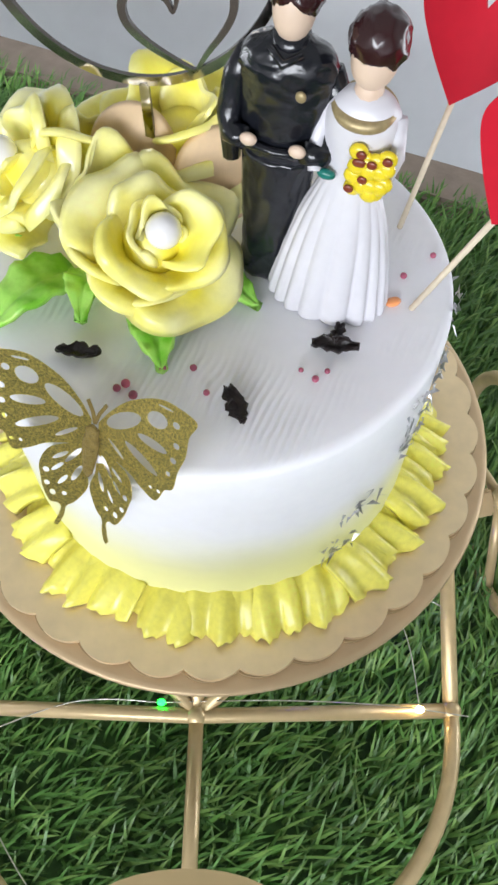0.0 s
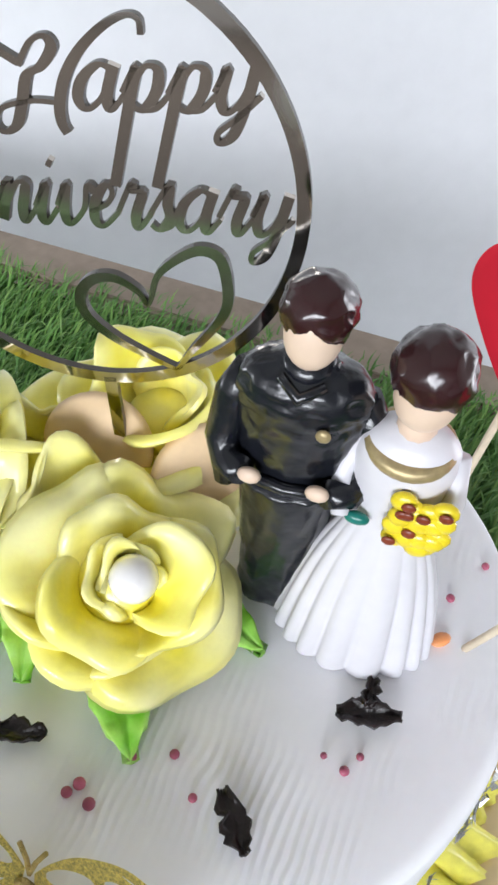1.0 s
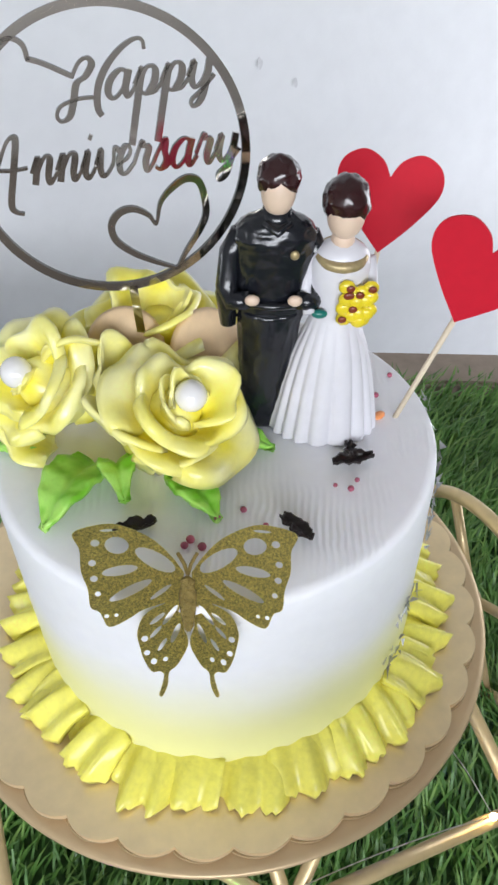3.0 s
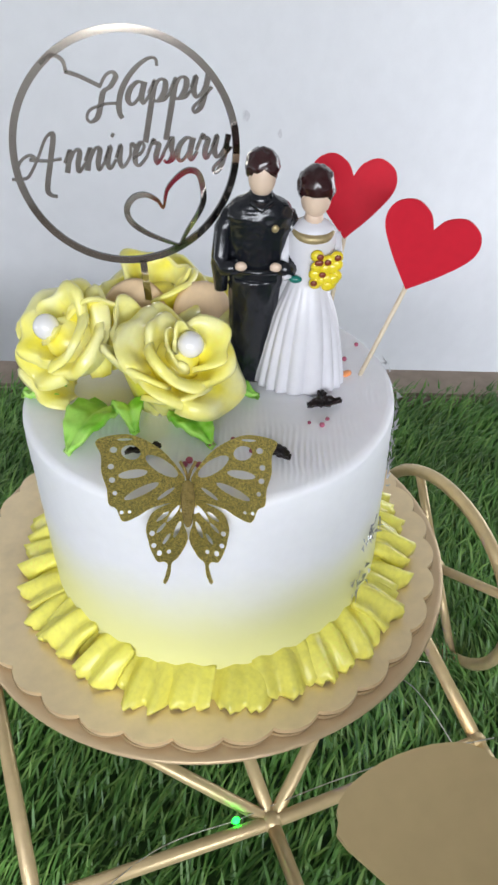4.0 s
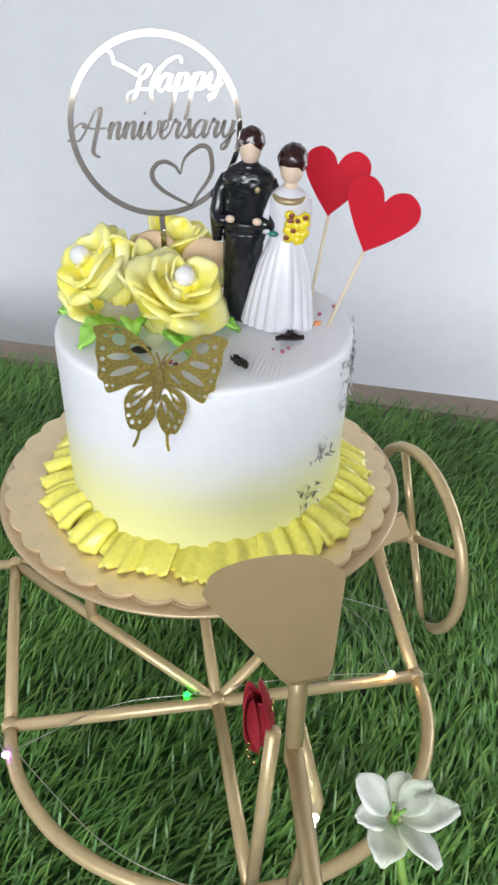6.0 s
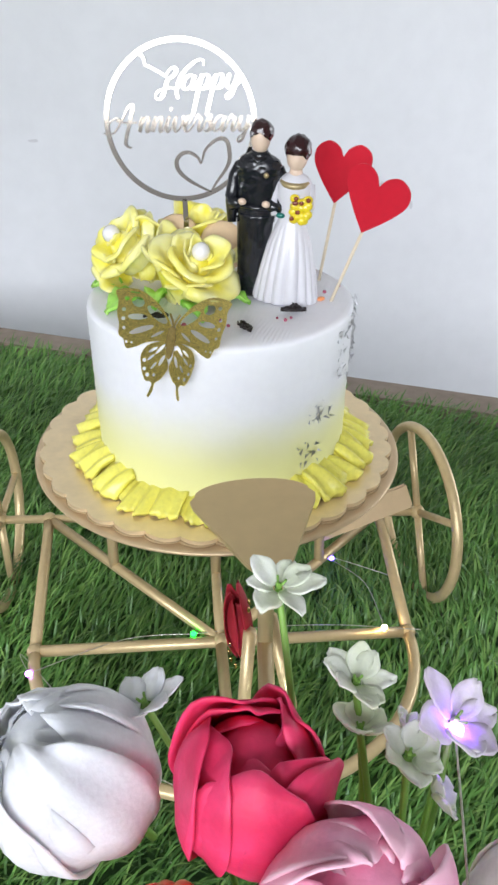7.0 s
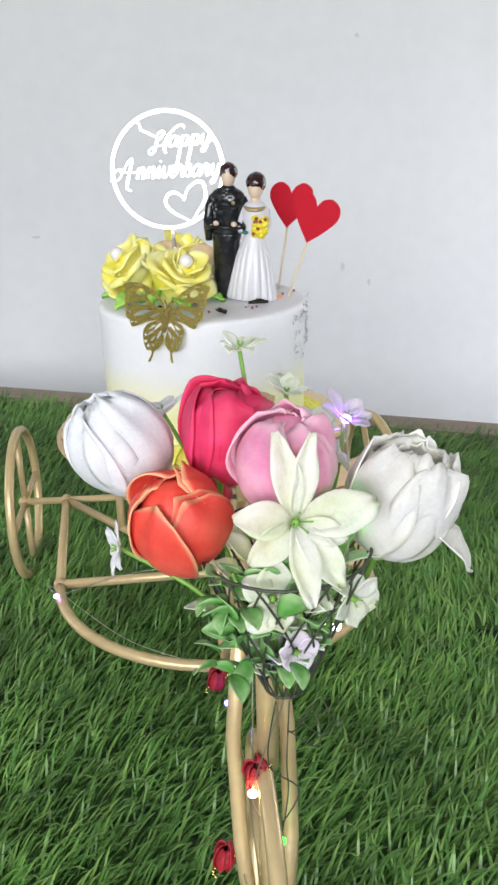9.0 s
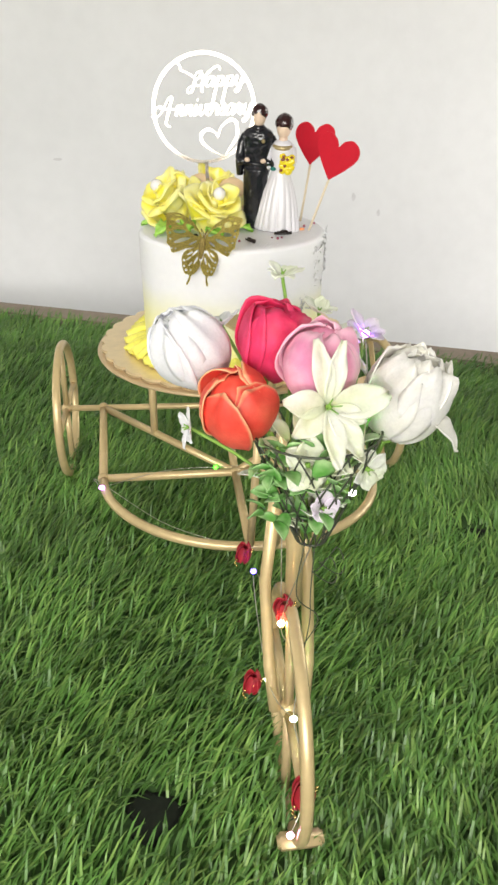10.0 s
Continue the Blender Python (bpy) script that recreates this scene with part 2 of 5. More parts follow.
def wheel(hub, yaw, R, name="wheel", thick=0.0046, spin=0):
    """A ring with a cross of spokes, standing in the plane of its own y and z."""
    root = new(name)
    root.empty_display_size = 0.01
    root.parent = stand
    root.matrix_world = pose(*hub, 0, 0, yaw) @ pose(0, 0, 0, spin, 0, 0)
    ring = [(0, R * math.cos(a), R * math.sin(a)) for a in [k * 2 * math.pi / 64 for k in range(64)]]
    part("rim", tube(bmesh.new(), ring, thick, 10, closed=True), M_GOLD, root)
    for d in ((0, 0, 1), (0, 0, -1), (0, 1, 0), (0, -1, 0)):
        part("spoke", tube(bmesh.new(), [Vector(d) * 0.003, Vector(d) * (R - 0.002)], 0.0034, 8), M_GOLD, root)
    hubm = bmesh.new()
    bmesh.ops.create_icosphere(hubm, subdivisions=2, radius=0.0068)
    part("hub", hubm, M_GOLD, root)
    return root


wheel(AX_L, -3.0, 0.075)
wheel(AX_R, 6.0, 0.0770, spin=-27)
FW = Vector((-0.0275, -0.4290, 0.078))
wheel(FW, -3.0, 0.078, thick=0.0041)
bm = box(bmesh.new(), (FW.x, FW.y - 0.050, 0.0150), (0.030, 0.012, 0.007), 0.002)
part("foot", bm, M_GOLD, stand)
HEAD = Vector((-0.0260, -0.3950, 0.206))
SEATP = Vector((-0.0090, -0.2370, 0.205))
bar("fork", [HEAD + Vector((-0.007, -0.006, 0.03)), HEAD + Vector((-0.0125, 0, -0.05)), FW + Vector((-0.0115, 0.01, 0.03)), FW + Vector((-0.009, 0, 0))], 0.0040)
bar("fork", [HEAD + Vector((0.007, -0.006, 0.03)), HEAD + Vector((0.0155, 0, -0.05)), FW + Vector((0.014, 0.01, 0.03)), FW + Vector((0.010, 0, 0))], 0.0042)
bar("steering_post", [HEAD + Vector((0.002, -0.020, -0.052)), HEAD + Vector((0.002, -0.02, 0.06))], 0.0055)
bar("top_tube", [SEATP, SEATP.lerp(HEAD, 0.5) + Vector((0, 0, -0.012)), HEAD], 0.0040)
bar("seat_tube", [(-0.022, -0.2215, 0.060), SEATP + Vector((-0.006, 0.012, -0.004))], 0.0036)
bar("seat_stay", [SEATP + Vector((0.006, 0.022, -0.004)), (0.007, -0.230, 0.150), (0.001, -0.2215, 0.060)], 0.0036)
bar("seat_post", [SEATP - Vector((0, 0, 0.01)), (-0.009, -0.237, 0.260)], 0.0040)
out = [(-0.0075, -0.036), (0.0075, -0.036), (0.0105, -0.032), (0.0305, 0.012), (0.0315, 0.017), (0.029, 0.0205)]
out += [(0.029 * math.cos(a), 0.0205 + 0.012 * math.sin(a)) for a in [k * math.pi / 14 for k in range(1, 14)]]
out += [(-0.029, 0.0205), (-0.0315, 0.017), (-0.0305, 0.012), (-0.0105, -0.032)]
seat = part("seat", prism(out, 0.0022), M_SEAT, stand, "flat gold metal seat plate with a rounded back", smooth=False)
seat.matrix_world = pose(-0.0100, -0.2142, 0.2630, -88, 0, 1.5)

# ---- plate, board and cake ----
CX, CY = -0.006, 0.028
plate = part("stand_plate", lathe([(0.02, 0.1522), (0.142, 0.1522), (0.1455, 0.1534), (0.1465, 0.1550), (0.1455, 0.1564), (0.143, 0.1566), (0.02, 0.1562)], 96), M_GOLD_FLAT, stand, "round gold plate of the stand")
plate.matrix_world = Matrix.Translation((CX - 0.0025, CY + 0.0106, 0))


def scallop(a, k):
    return 1 + 0.034 * abs(math.sin(a * 17)) ** 0.75


board = empty("cake_board", "gold card cake board with a scalloped edge under the cake", "cake board", m=Matrix.Translation((CX - 0.0033, CY + 0.0109, 0)))
part("card", lathe([(0.05, 0.1570), (0.1365, 0.1570), (0.1365, 0.1590), (0.05, 0.1590)], 544, wave=scallop), M_CARD_EDGE, board, "cut edge of the lower card layer", smooth=False)
b2 = part("card", lathe([(0.05, 0.1592), (0.1365, 0.1592), (0.1365, 0.1622), (0.05, 0.1622)], 544, wave=scallop), M_CARD, board, smooth=False)
b2.matrix_parent_inverse = Matrix()
b2.rotation_euler = (0, 0, 0.012)


def cream_material():
    """White cream, sprayed yellow towards the foot of the side and round the roses."""
    m = mat("whipped_cream", (0.90, 0.90, 0.94), 0.55, vary=0.025, scale=30, bump=0.10, bump_scale=90, sss=0.15)
    nt = m.node_tree
    b = nt.nodes["Principled BSDF"]
    src = b.inputs["Base Color"].links[0].from_socket
    geo = nt.nodes.new("ShaderNodeNewGeometry")
    sep = nt.nodes.new("ShaderNodeSeparateXYZ")
    nt.links.new(geo.outputs["Position"], sep.inputs[0])
    tex = nt.nodes.new("ShaderNodeTexNoise")
    tex.inputs["Scale"].default_value, tex.inputs["Detail"].default_value = 28, 3
    nt.links.new(geo.outputs["Position"], tex.inputs["Vector"])
    wob = nt.nodes.new("ShaderNodeMath")
    wob.operation, wob.inputs[1].default_value = "MULTIPLY_ADD", 0.018
    nt.links.new(tex.outputs[0], wob.inputs[0])
    nt.links.new(sep.outputs["Z"], wob.inputs[2])
    fade = nt.nodes.new("ShaderNodeMapRange")
    fade.interpolation_type = "SMOOTHSTEP"
    fade.inputs[1].default_value, fade.inputs[2].default_value = 0.198, 0.258
    fade.inputs[3].default_value, fade.inputs[4].default_value = 0.92, 0.0
    nt.links.new(wob.outputs[0], fade.inputs[0])
    mix = nt.nodes.new("ShaderNodeMix")
    mix.data_type = "RGBA"
    mix.inputs[7].default_value = (0.93, 0.91, 0.38, 1)
    nt.links.new(fade.outputs[0], mix.inputs[0])
    nt.links.new(src, mix.inputs[6])
    nt.links.new(mix.outputs[2], b.inputs["Base Color"])
    return m


M_CREAM = cream_material()


def comb_lines(m):
    """Faint spatula lines: level ones round the side, bowed ones over the top."""
    nt = m.node_tree
    b = nt.nodes["Principled BSDF"]
    geo, wave, bump = nt.nodes.new("ShaderNodeNewGeometry"), nt.nodes.new("ShaderNodeTexWave"), nt.nodes.new("ShaderNodeBump")
    turn = nt.nodes.new("ShaderNodeMapping")
    turn.inputs["Rotation"].default_value = (0, radians(-25), radians(20))
    nt.links.new(geo.outputs["Position"], turn.inputs["Vector"])
    nt.links.new(turn.outputs[0], wave.inputs["Vector"])
    wave.wave_type, wave.bands_direction = "BANDS", "X"
    wave.inputs["Scale"].default_value, wave.inputs["Distortion"].default_value, wave.inputs["Detail"].default_value, wave.inputs["Detail Scale"].default_value = 125, 9, 2, 0.25
    mask, ramp = nt.nodes.new("ShaderNodeTexNoise"), nt.nodes.new("ShaderNodeMapRange")
    mask.inputs["Scale"].default_value = 17
    nt.links.new(geo.outputs["Position"], mask.inputs["Vector"])
    ramp.inputs[1].default_value, ramp.inputs[2].default_value, ramp.inputs[4].default_value = 0.52, 0.70, 0.38
    sep, level, both = nt.nodes.new("ShaderNodeSeparateXYZ"), nt.nodes.new("ShaderNodeMapRange"), nt.nodes.new("ShaderNodeMath")
    nt.links.new(geo.outputs["Position"], sep.inputs[0])
    nt.links.new(sep.outputs["Z"], level.inputs[0])
    level.inputs[1].default_value, level.inputs[2].default_value, level.inputs[3].default_value = 0.2852, 0.2862, 0.0
    both.operation = "MULTIPLY"
    nt.links.new(mask.outputs[0], ramp.inputs[0])
    nt.links.new(ramp.outputs[0], both.inputs[0])
    nt.links.new(level.outputs[0], both.inputs[1])
    nt.links.new(both.outputs[0], bump.inputs["Strength"])
    bump.inputs["Distance"].default_value = 0.0020
    nt.links.new(wave.outputs[1], bump.inputs["Height"])
    nt.links.new(b.inputs["Normal"].links[0].from_socket, bump.inputs["Normal"])
    nt.links.new(bump.outputs[0], b.inputs["Normal"])


comb_lines(M_CREAM)
M_YCREAM = mat("yellow_cream", (0.94, 0.87, 0.17), 0.28, vary=0.14, scale=60, bump=0.12, bump_scale=150, sss=0.2, random_piece=0.08)
ZT = 0.286
prof = [(0.03, 0.1623), (0.0945, 0.1623)] + [(0.0950 + 0.0012 * (k / 30), 0.168 + 0.1115 * k / 30) for k in range(31)]
prof += [(0.0961, 0.2826), (0.0957, 0.2842), (0.0949, 0.2855), (0.0936, 0.2863), (0.0916, 0.2868), (0.08, 0.2867), (0.06, 0.2864), (0.04, 0.2865), (0.02, 0.2866)]


def uneven(a, k):
    return 1 + 0.004 * noise.noise((3 * math.cos(a), 3 * math.sin(a), k * 0.25)) + 0.0016 * math.sin(k * 2.3 + 2 * math.sin(a))


cake = empty("cake", "round white cream cake with yellow sprayed foot on a gold board", "cake", m=Matrix.Translation((CX, CY, 0)))
part("cream", lathe(prof, 128, wave=uneven), M_CREAM, cake)


def frill(seed):
    """One piped ruffle: a broad tongue of cream with three sharp folds and a zigzag torn end."""
    rnd = random.Random(seed)
    bm = bmesh.new()
    nu, nv = 18, 7
    ph = rnd.uniform(0, 1)
    tear = [rnd.uniform(-0.10, 0.06) for _ in range(nu + 1)]
    rows = []
    for j in range(nv + 1):
        v = j / nv
        row = []
        for i in range(nu + 1):
            u = i / nu * 2 - 1
            fold = abs(((u * 1.15 + ph) % 1.0) * 2 - 1) * 2 - 1
            width = 0.0142 * (0.90 + 0.20 * v)
            reach = 0.0262 * (1 - 0.36 * abs(u) ** 2.2) * (1 + (0.11 * fold + tear[i]) * v)
            x = u * width + 0.0022 * v * math.sin(seed * 2.1)
            y = 0.002 - reach * v
            z = 0.0130 * (1 - v) ** 1.2 + 0.0044 + 0.0030 * fold * (0.35 + 0.65 * v) + 0.0030 * math.sin(math.pi * v) - 0.0012 * abs(u)
            row.append(bm.verts.new((x, y, max(z, 0.0012))))
        rows.append(row)
    under = [[bm.verts.new((q.co.x * 0.96, q.co.y + 0.0008, max(q.co.z - 0.0040, 0.0))) for q in row] for row in rows]
    for A in (rows, under):
        for j in range(nv):
            for i in range(nu):
                bm.faces.new((A[j][i], A[j][i + 1], A[j + 1][i + 1], A[j + 1][i]))
    loop = [(0, i) for i in range(nu)] + [(j, nu) for j in range(nv)] + [(nv, nu - i) for i in range(nu)] + [(nv - j, 0) for j in range(nv)]
    for k in range(len(loop)):
        a, b = loop[k], loop[(k + 1) % len(loop)]
        bm.faces.new((rows[a[0]][a[1]], rows[b[0]][b[1]], under[b[0]][b[1]], under[a[0]][a[1]]))
    return bm


kinds = []
N_FRILL = 27
for k in range(N_FRILL):
    a = 2 * math.pi * k / N_FRILL + random.uniform(-0.03, 0.03)
    if k < 5:
        ob = part("piped_frill", frill(k), M_YCREAM, cake)
        kinds.append(ob.data)
    else:
        ob = new("piped_frill", kinds[k % 5])
        ob.parent = cake
    s = random.uniform(0.85, 1.22)
    ob.matrix_local = Matrix.Rotation(a, 4, "Z") @ pose(0, -0.0925, 0.1624, 0, 0, random.uniform(-24, 24)) @ Matrix.Diagonal((s, random.uniform(0.84, 1.14), random.uniform(0.75, 1.35), 1))

# ---- petals, roses and leaves ----
def two_tone(name, a, b, scale, rough, sss=0.0, bump=0.08, lo=0.4, hi=0.6, coat=0.0, bscale=160):
    """Two colours blended by a soft noise, with a finer grain over it."""
    m = mat(name, (1, 1, 1), rough, vary=0.07, scale=scale * 2, bump=bump, bump_scale=bscale, sss=sss, coat=coat, random_piece=0.06)
    nt = m.node_tree
    p = nt.nodes["Principled BSDF"]
    src = p.inputs["Base Color"].links[0].from_socket
    tex, ramp, mul = nt.nodes.new("ShaderNodeTexNoise"), nt.nodes.new("ShaderNodeValToRGB"), nt.nodes.new("ShaderNodeMix")
    co = nt.nodes.new("ShaderNodeTexCoord")
    nt.links.new(co.outputs["Object"], tex.inputs["Vector"])
    tex.inputs["Scale"].default_value, tex.inputs["Detail"].default_value = scale, 2
    ramp.color_ramp.elements[0].position, ramp.color_ramp.elements[1].position = lo, hi
    ramp.color_ramp.elements[0].color, ramp.color_ramp.elements[1].color = (*a, 1), (*b, 1)
    nt.links.new(tex.outputs[0], ramp.inputs[0])
    mul.data_type, mul.blend_type = "RGBA", "MULTIPLY"
    mul.inputs[0].default_value = 1
    nt.links.new(ramp.outputs[0], mul.inputs[6])
    nt.links.new(src, mul.inputs[7])
    nt.links.new(mul.outputs[2], p.inputs["Base Color"])
    return m


def pale_edge(m, color, side=0.30, top=0.25, amount=0.8):
    """A petal's rim in another colour, fading inwards from its sides and tip."""
    nt = m.node_tree
    p = nt.nodes["Principled BSDF"]
    src = p.inputs["Base Color"].links[0].from_socket
    uv, sep, mix, tex = nt.nodes.new("ShaderNodeUVMap"), nt.nodes.new("ShaderNodeSeparateXYZ"), nt.nodes.new("ShaderNodeMix"), nt.nodes.new("ShaderNodeTexNoise")
    uv.uv_map = "petal"
    nt.links.new(uv.outputs[0], sep.inputs[0])
    nt.links.new(uv.outputs[0], tex.inputs["Vector"])
    tex.inputs["Scale"].default_value = 5

    def math_node(op, a, b):
        n = nt.nodes.new("ShaderNodeMath")
        n.operation = op
        for k, v in ((0, a), (1, b)):
            if isinstance(v, (int, float)):
                n.inputs[k].default_value = v
            else:
                nt.links.new(v, n.inputs[k])
        return n.outputs[0]
    u = math_node("MULTIPLY", math_node("ABSOLUTE", math_node("SUBTRACT", sep.outputs[0], 0.5), 0), 2)
    a = math_node("DIVIDE", math_node("SUBTRACT", u, 1 - side), side)
    b = math_node("DIVIDE", math_node("SUBTRACT", sep.outputs[1], 1 - top), top)
    rim = math_node("MAXIMUM", math_node("MAXIMUM", a, b), 0)
    rim = math_node("MULTIPLY", math_node("MULTIPLY", rim, math_node("ADD", tex.outputs[0], 0.5)), amount)
    n = nt.nodes.new("ShaderNodeClamp")
    nt.links.new(rim, n.inputs[0])
    mix.data_type = "RGBA"
    nt.links.new(n.outputs[0], mix.inputs[0])
    nt.links.new(src, mix.inputs[6])
    mix.inputs[7].default_value = (*color, 1)
    nt.links.new(mix.outputs[2], p.inputs["Base Color"])
    return m


M_ROSE = pale_edge(two_tone("lemon_cream", (1.0, 0.88, 0.09), (1.0, 0.95, 0.42), 38, 0.30, sss=0.35, bump=0.30, bscale=70, lo=0.40, hi=0.62, coat=0.3), (1.0, 0.94, 0.42), 0.30, 0.40, 0.5)
M_LEAFCREAM = two_tone("green_cream", (0.24, 0.66, 0.04), (0.46, 0.84, 0.16), 90, 0.35, sss=0.3)
M_PEARL = mat("pearl", (0.86, 0.84, 0.83), 0.18, vary=0.03, coat=0.6)
M_BISCUIT = mat("beige_wafer", (0.82, 0.60, 0.36), 0.6, vary=0.06, scale=60, bump=0.08, bump_scale=300)
M_CHOC = mat("dark_dried_petal", (0.012, 0.006, 0.006), 0.35, vary=0.4, scale=150, bump=0.4, bump_scale=400)
M_SPRINKLE = mat("pink_sugar_bead", (0.40, 0.09, 0.15), 0.35, vary=0.2, random_piece=0.3)
M_ORANGE_BEAD = mat("orange_jelly", (0.85, 0.33, 0.12), 0.3, vary=0.2)
M_SILVER = mat("silver_leaf", (0.62, 0.62, 0.64), 0.28, metal=0.9, vary=0.4, scale=300)


def sheet(fn, nu, nv, thick):
    """A thin solid patch: fn(u, v), u in -1..1, v in 0..1."""
    bm = bmesh.new()
    g = [[bm.verts.new(fn(-1 + 2 * i / nu, j / nv)) for i in range(nu + 1)] for j in range(nv + 1)]
    for j in range(nv):
        for i in range(nu):
            bm.faces.new((g[j][i], g[j][i + 1], g[j + 1][i + 1], g[j + 1][i]))
    place = bm.loops.layers.uv.new("petal")
    spot = {g[j][i]: (i / nu, j / nv) for j in range(nv + 1) for i in range(nu + 1)}
    for f in bm.faces:
        for c in f.loops:
            c[place].uv = spot[c.vert]
    bmesh.ops.recalc_face_normals(bm, faces=bm.faces)
    bm.normal_update()
    under = [[bm.verts.new(p.co - p.normal * thick) for p in row] for row in g]
    spot.update({under[j][i]: (i / nu, j / nv) for j in range(nv + 1) for i in range(nu + 1)})
    fresh = [bm.faces.new((under[j][i], under[j + 1][i], under[j + 1][i + 1], under[j][i + 1])) for j in range(nv) for i in range(nu)]
    loop = [(0, i) for i in range(nu)] + [(j, nu) for j in range(nv)] + [(nv, nu - i) for i in range(nu)] + [(nv - j, 0) for j in range(nv)]
    for (j, i), (m, n) in zip(loop, loop[1:] + loop[:1]):
        fresh.append(bm.faces.new((g[j][i], g[m][n], under[m][n], under[j][i])))
    for f in fresh:
        for c in f.loops:
            c[place].uv = spot[c.vert]
    return bm


def frame_z(origin, axis, spin=0.0):
    q = Vector(axis).normalized().to_track_quat("Z", "Y").to_matrix().to_4x4()
    return Matrix.Translation(origin) @ q @ Matrix.Rotation(radians(spin), 4, "Z")


def open_petal(phi, half, r0, r1, h, curl, seed, thick=0.0017):
    def f(u, v):
        w = half * (0.35 + 0.65 * math.sin(math.pi * min(v * 0.62 + 0.08, 0.5)))
        a = phi + u * w
        edge = 1 - 0.30 * abs(u) ** 2.5
        wob = 0.0042 * noise.noise((u * 1.9 + seed, v * 1.8, seed * 1.7)) * (0.3 + v)
        r = r0 + (r1 - r0) * (v ** 1.15) * edge + wob
        z = h * math.sin(v * math.pi * 0.5) * edge - curl * max(0, v - 0.7) ** 2 * 11 * h + wob * 1.4
        return (r * math.cos(a), r * math.sin(a), z)
    return sheet(f, 20, 13, thick)


def plain_heart(bm):
    """Marks a solid core as the inside of a petal, away from its rim."""
    place = bm.loops.layers.uv.new("petal")
    for f in bm.faces:
        for c in f.loops:
            c[place].uv = (0.5, 0.2)
    return bm


ROWS = [(4, 64, 0.28, 1.08, 0.50, 0.34), (3, 74, 0.22, 0.82, 0.80, 0.16), (2, 88, 0.16, 0.48, 0.90, 0.05), (1, 110, 0.12, 0.27, 0.84, 0.0)]


def cream_rose(label, origin, axis, R, seed, pearl=True, spin=0, rows=ROWS):
    rose = empty("cream_rose", label, "cream rose", "cream roses on the cake", frame_z(origin, axis, spin))
    rnd = random.Random(seed)
    base = part("core", plain_heart(lathe([(0.004, -0.010), (R * 0.55, -0.006), (R * 0.5, 0.004), (R * 0.22, R * 0.6), (0.002, R * 0.62)], 24)), M_ROSE, rose)
    for k, (n, half, r0, r1, h, curl) in enumerate(rows):
        for i in range(n):
            phi = 2 * math.pi * (i + 0.37 * k) / n + rnd.uniform(-0.14, 0.14)
            s = rnd.uniform(0.78, 1.14)
            part("petal", open_petal(phi, radians(half), R * r0, R * r1 * s, R * h * s, curl, seed + i + 7 * k), M_ROSE, rose)
    if pearl:
        bm = bmesh.new()
        bmesh.ops.create_icosphere(bm, subdivisions=3, radius=0.0064, matrix=Matrix.Translation((0, 0, R * 0.76)))
        part("pearl", bm, M_PEARL, rose, "glossy white pearl bead")
    return rose


cream_rose("open lemon yellow cream rose with a pearl bead on the cake", (-0.0291, 0.0185, 0.3055), (0.013, -0.017, 0.030), 0.0312, 3, spin=20)
cream_rose("lemon yellow cream rose with a pearl bead at the cake's rim", (-0.0672, 0.0500, 0.3125), (-0.62, -0.28, 0.68), 0.0290, 9, spin=70, rows=ROWS[:2] + ROWS[3:])


def standing_petal(rose, centre, axis, azimuth, r0, r1, h, seed):
    ob = part("petal", open_petal(radians(azimuth), radians(58), r0, r1, h, 0.10, seed), M_ROSE, None)
    ob.matrix_world = frame_z(centre, axis)
    ob.parent, ob.matrix_parent_inverse = rose, rose.matrix_world.inverted()


side_rose = bpy.data.objects["cream_rose.001"]
front_rose = bpy.data.objects["cream_rose"]
standing_petal(side_rose, (-0.0600, 0.0480, 0.2885), (-0.35, -0.25, 1), -140, 0.0120, 0.0330, 0.0210, 31)
standing_petal(side_rose, (-0.0620, 0.0540, 0.2885), (-0.45, 0.10, 1), 178, 0.0120, 0.0330, 0.0200, 33)
standing_petal(side_rose, (-0.0580, 0.0560, 0.2910), (0.0, 0.10, 1), 90, 0.0080, 0.0220, 0.0500, 25)
standing_petal(side_rose, (-0.0480, 0.0480, 0.2885), (-0.10, 0.0, 1), -150, 0.0080, 0.0210, 0.0500, 21)
standing_petal(front_rose, (-0.0330, 0.0270, 0.2880), (-0.05, -0.05, 1), 178, 0.0120, 0.0240, 0.0500, 28)
standing_petal(front_rose, (-0.0300, 0.0230, 0.2880), (-0.05, -0.15, 1), 222, 0.0140, 0.0270, 0.0390, 38)
standing_petal(front_rose, (-0.0300, 0.0240, 0.2880), (0.05, -0.20, 1), 262, 0.0140, 0.0290, 0.0270, 41)
cream_rose("yellow cream rose behind the topper's stem", (-0.0175, 0.0700, 0.3000), (0.000, -0.004, 0.03), 0.0405, 17, pearl=False)


def cream_leaf(tip, root, width, lift, seed):
    """A piped leaf lying from root to tip with a groove along its middle."""
    a, b = Vector(root), Vector(tip)
    d = b - a
    side = Vector((-d.y, d.x, 0)).normalized()

    def f(u, v):
        w = width * math.sin(math.pi * (0.12 + 0.88 * v) ** 0.8) ** 0.8 * (1 if v < 0.99 else 0.1)
        z = lift * math.sin(math.pi * v * 0.9) + 0.0035 * abs(u) ** 0.8 * (1 - v) + 0.0012 * math.sin(v * 24 + seed) * abs(u) - 0.0012 * math.exp(-(u / 0.16) ** 2)
        p = a + d * v + side * u * w
        return (p.x, p.y, 0.2880 + z)
    leaf = part("cream_leaf", sheet(f, 10, 14, 0.0026), M_LEAFCREAM)
    return tagged(leaf, "bright green piped cream leaf beside a rose", "cream leaf", "cream leaves on the cake")


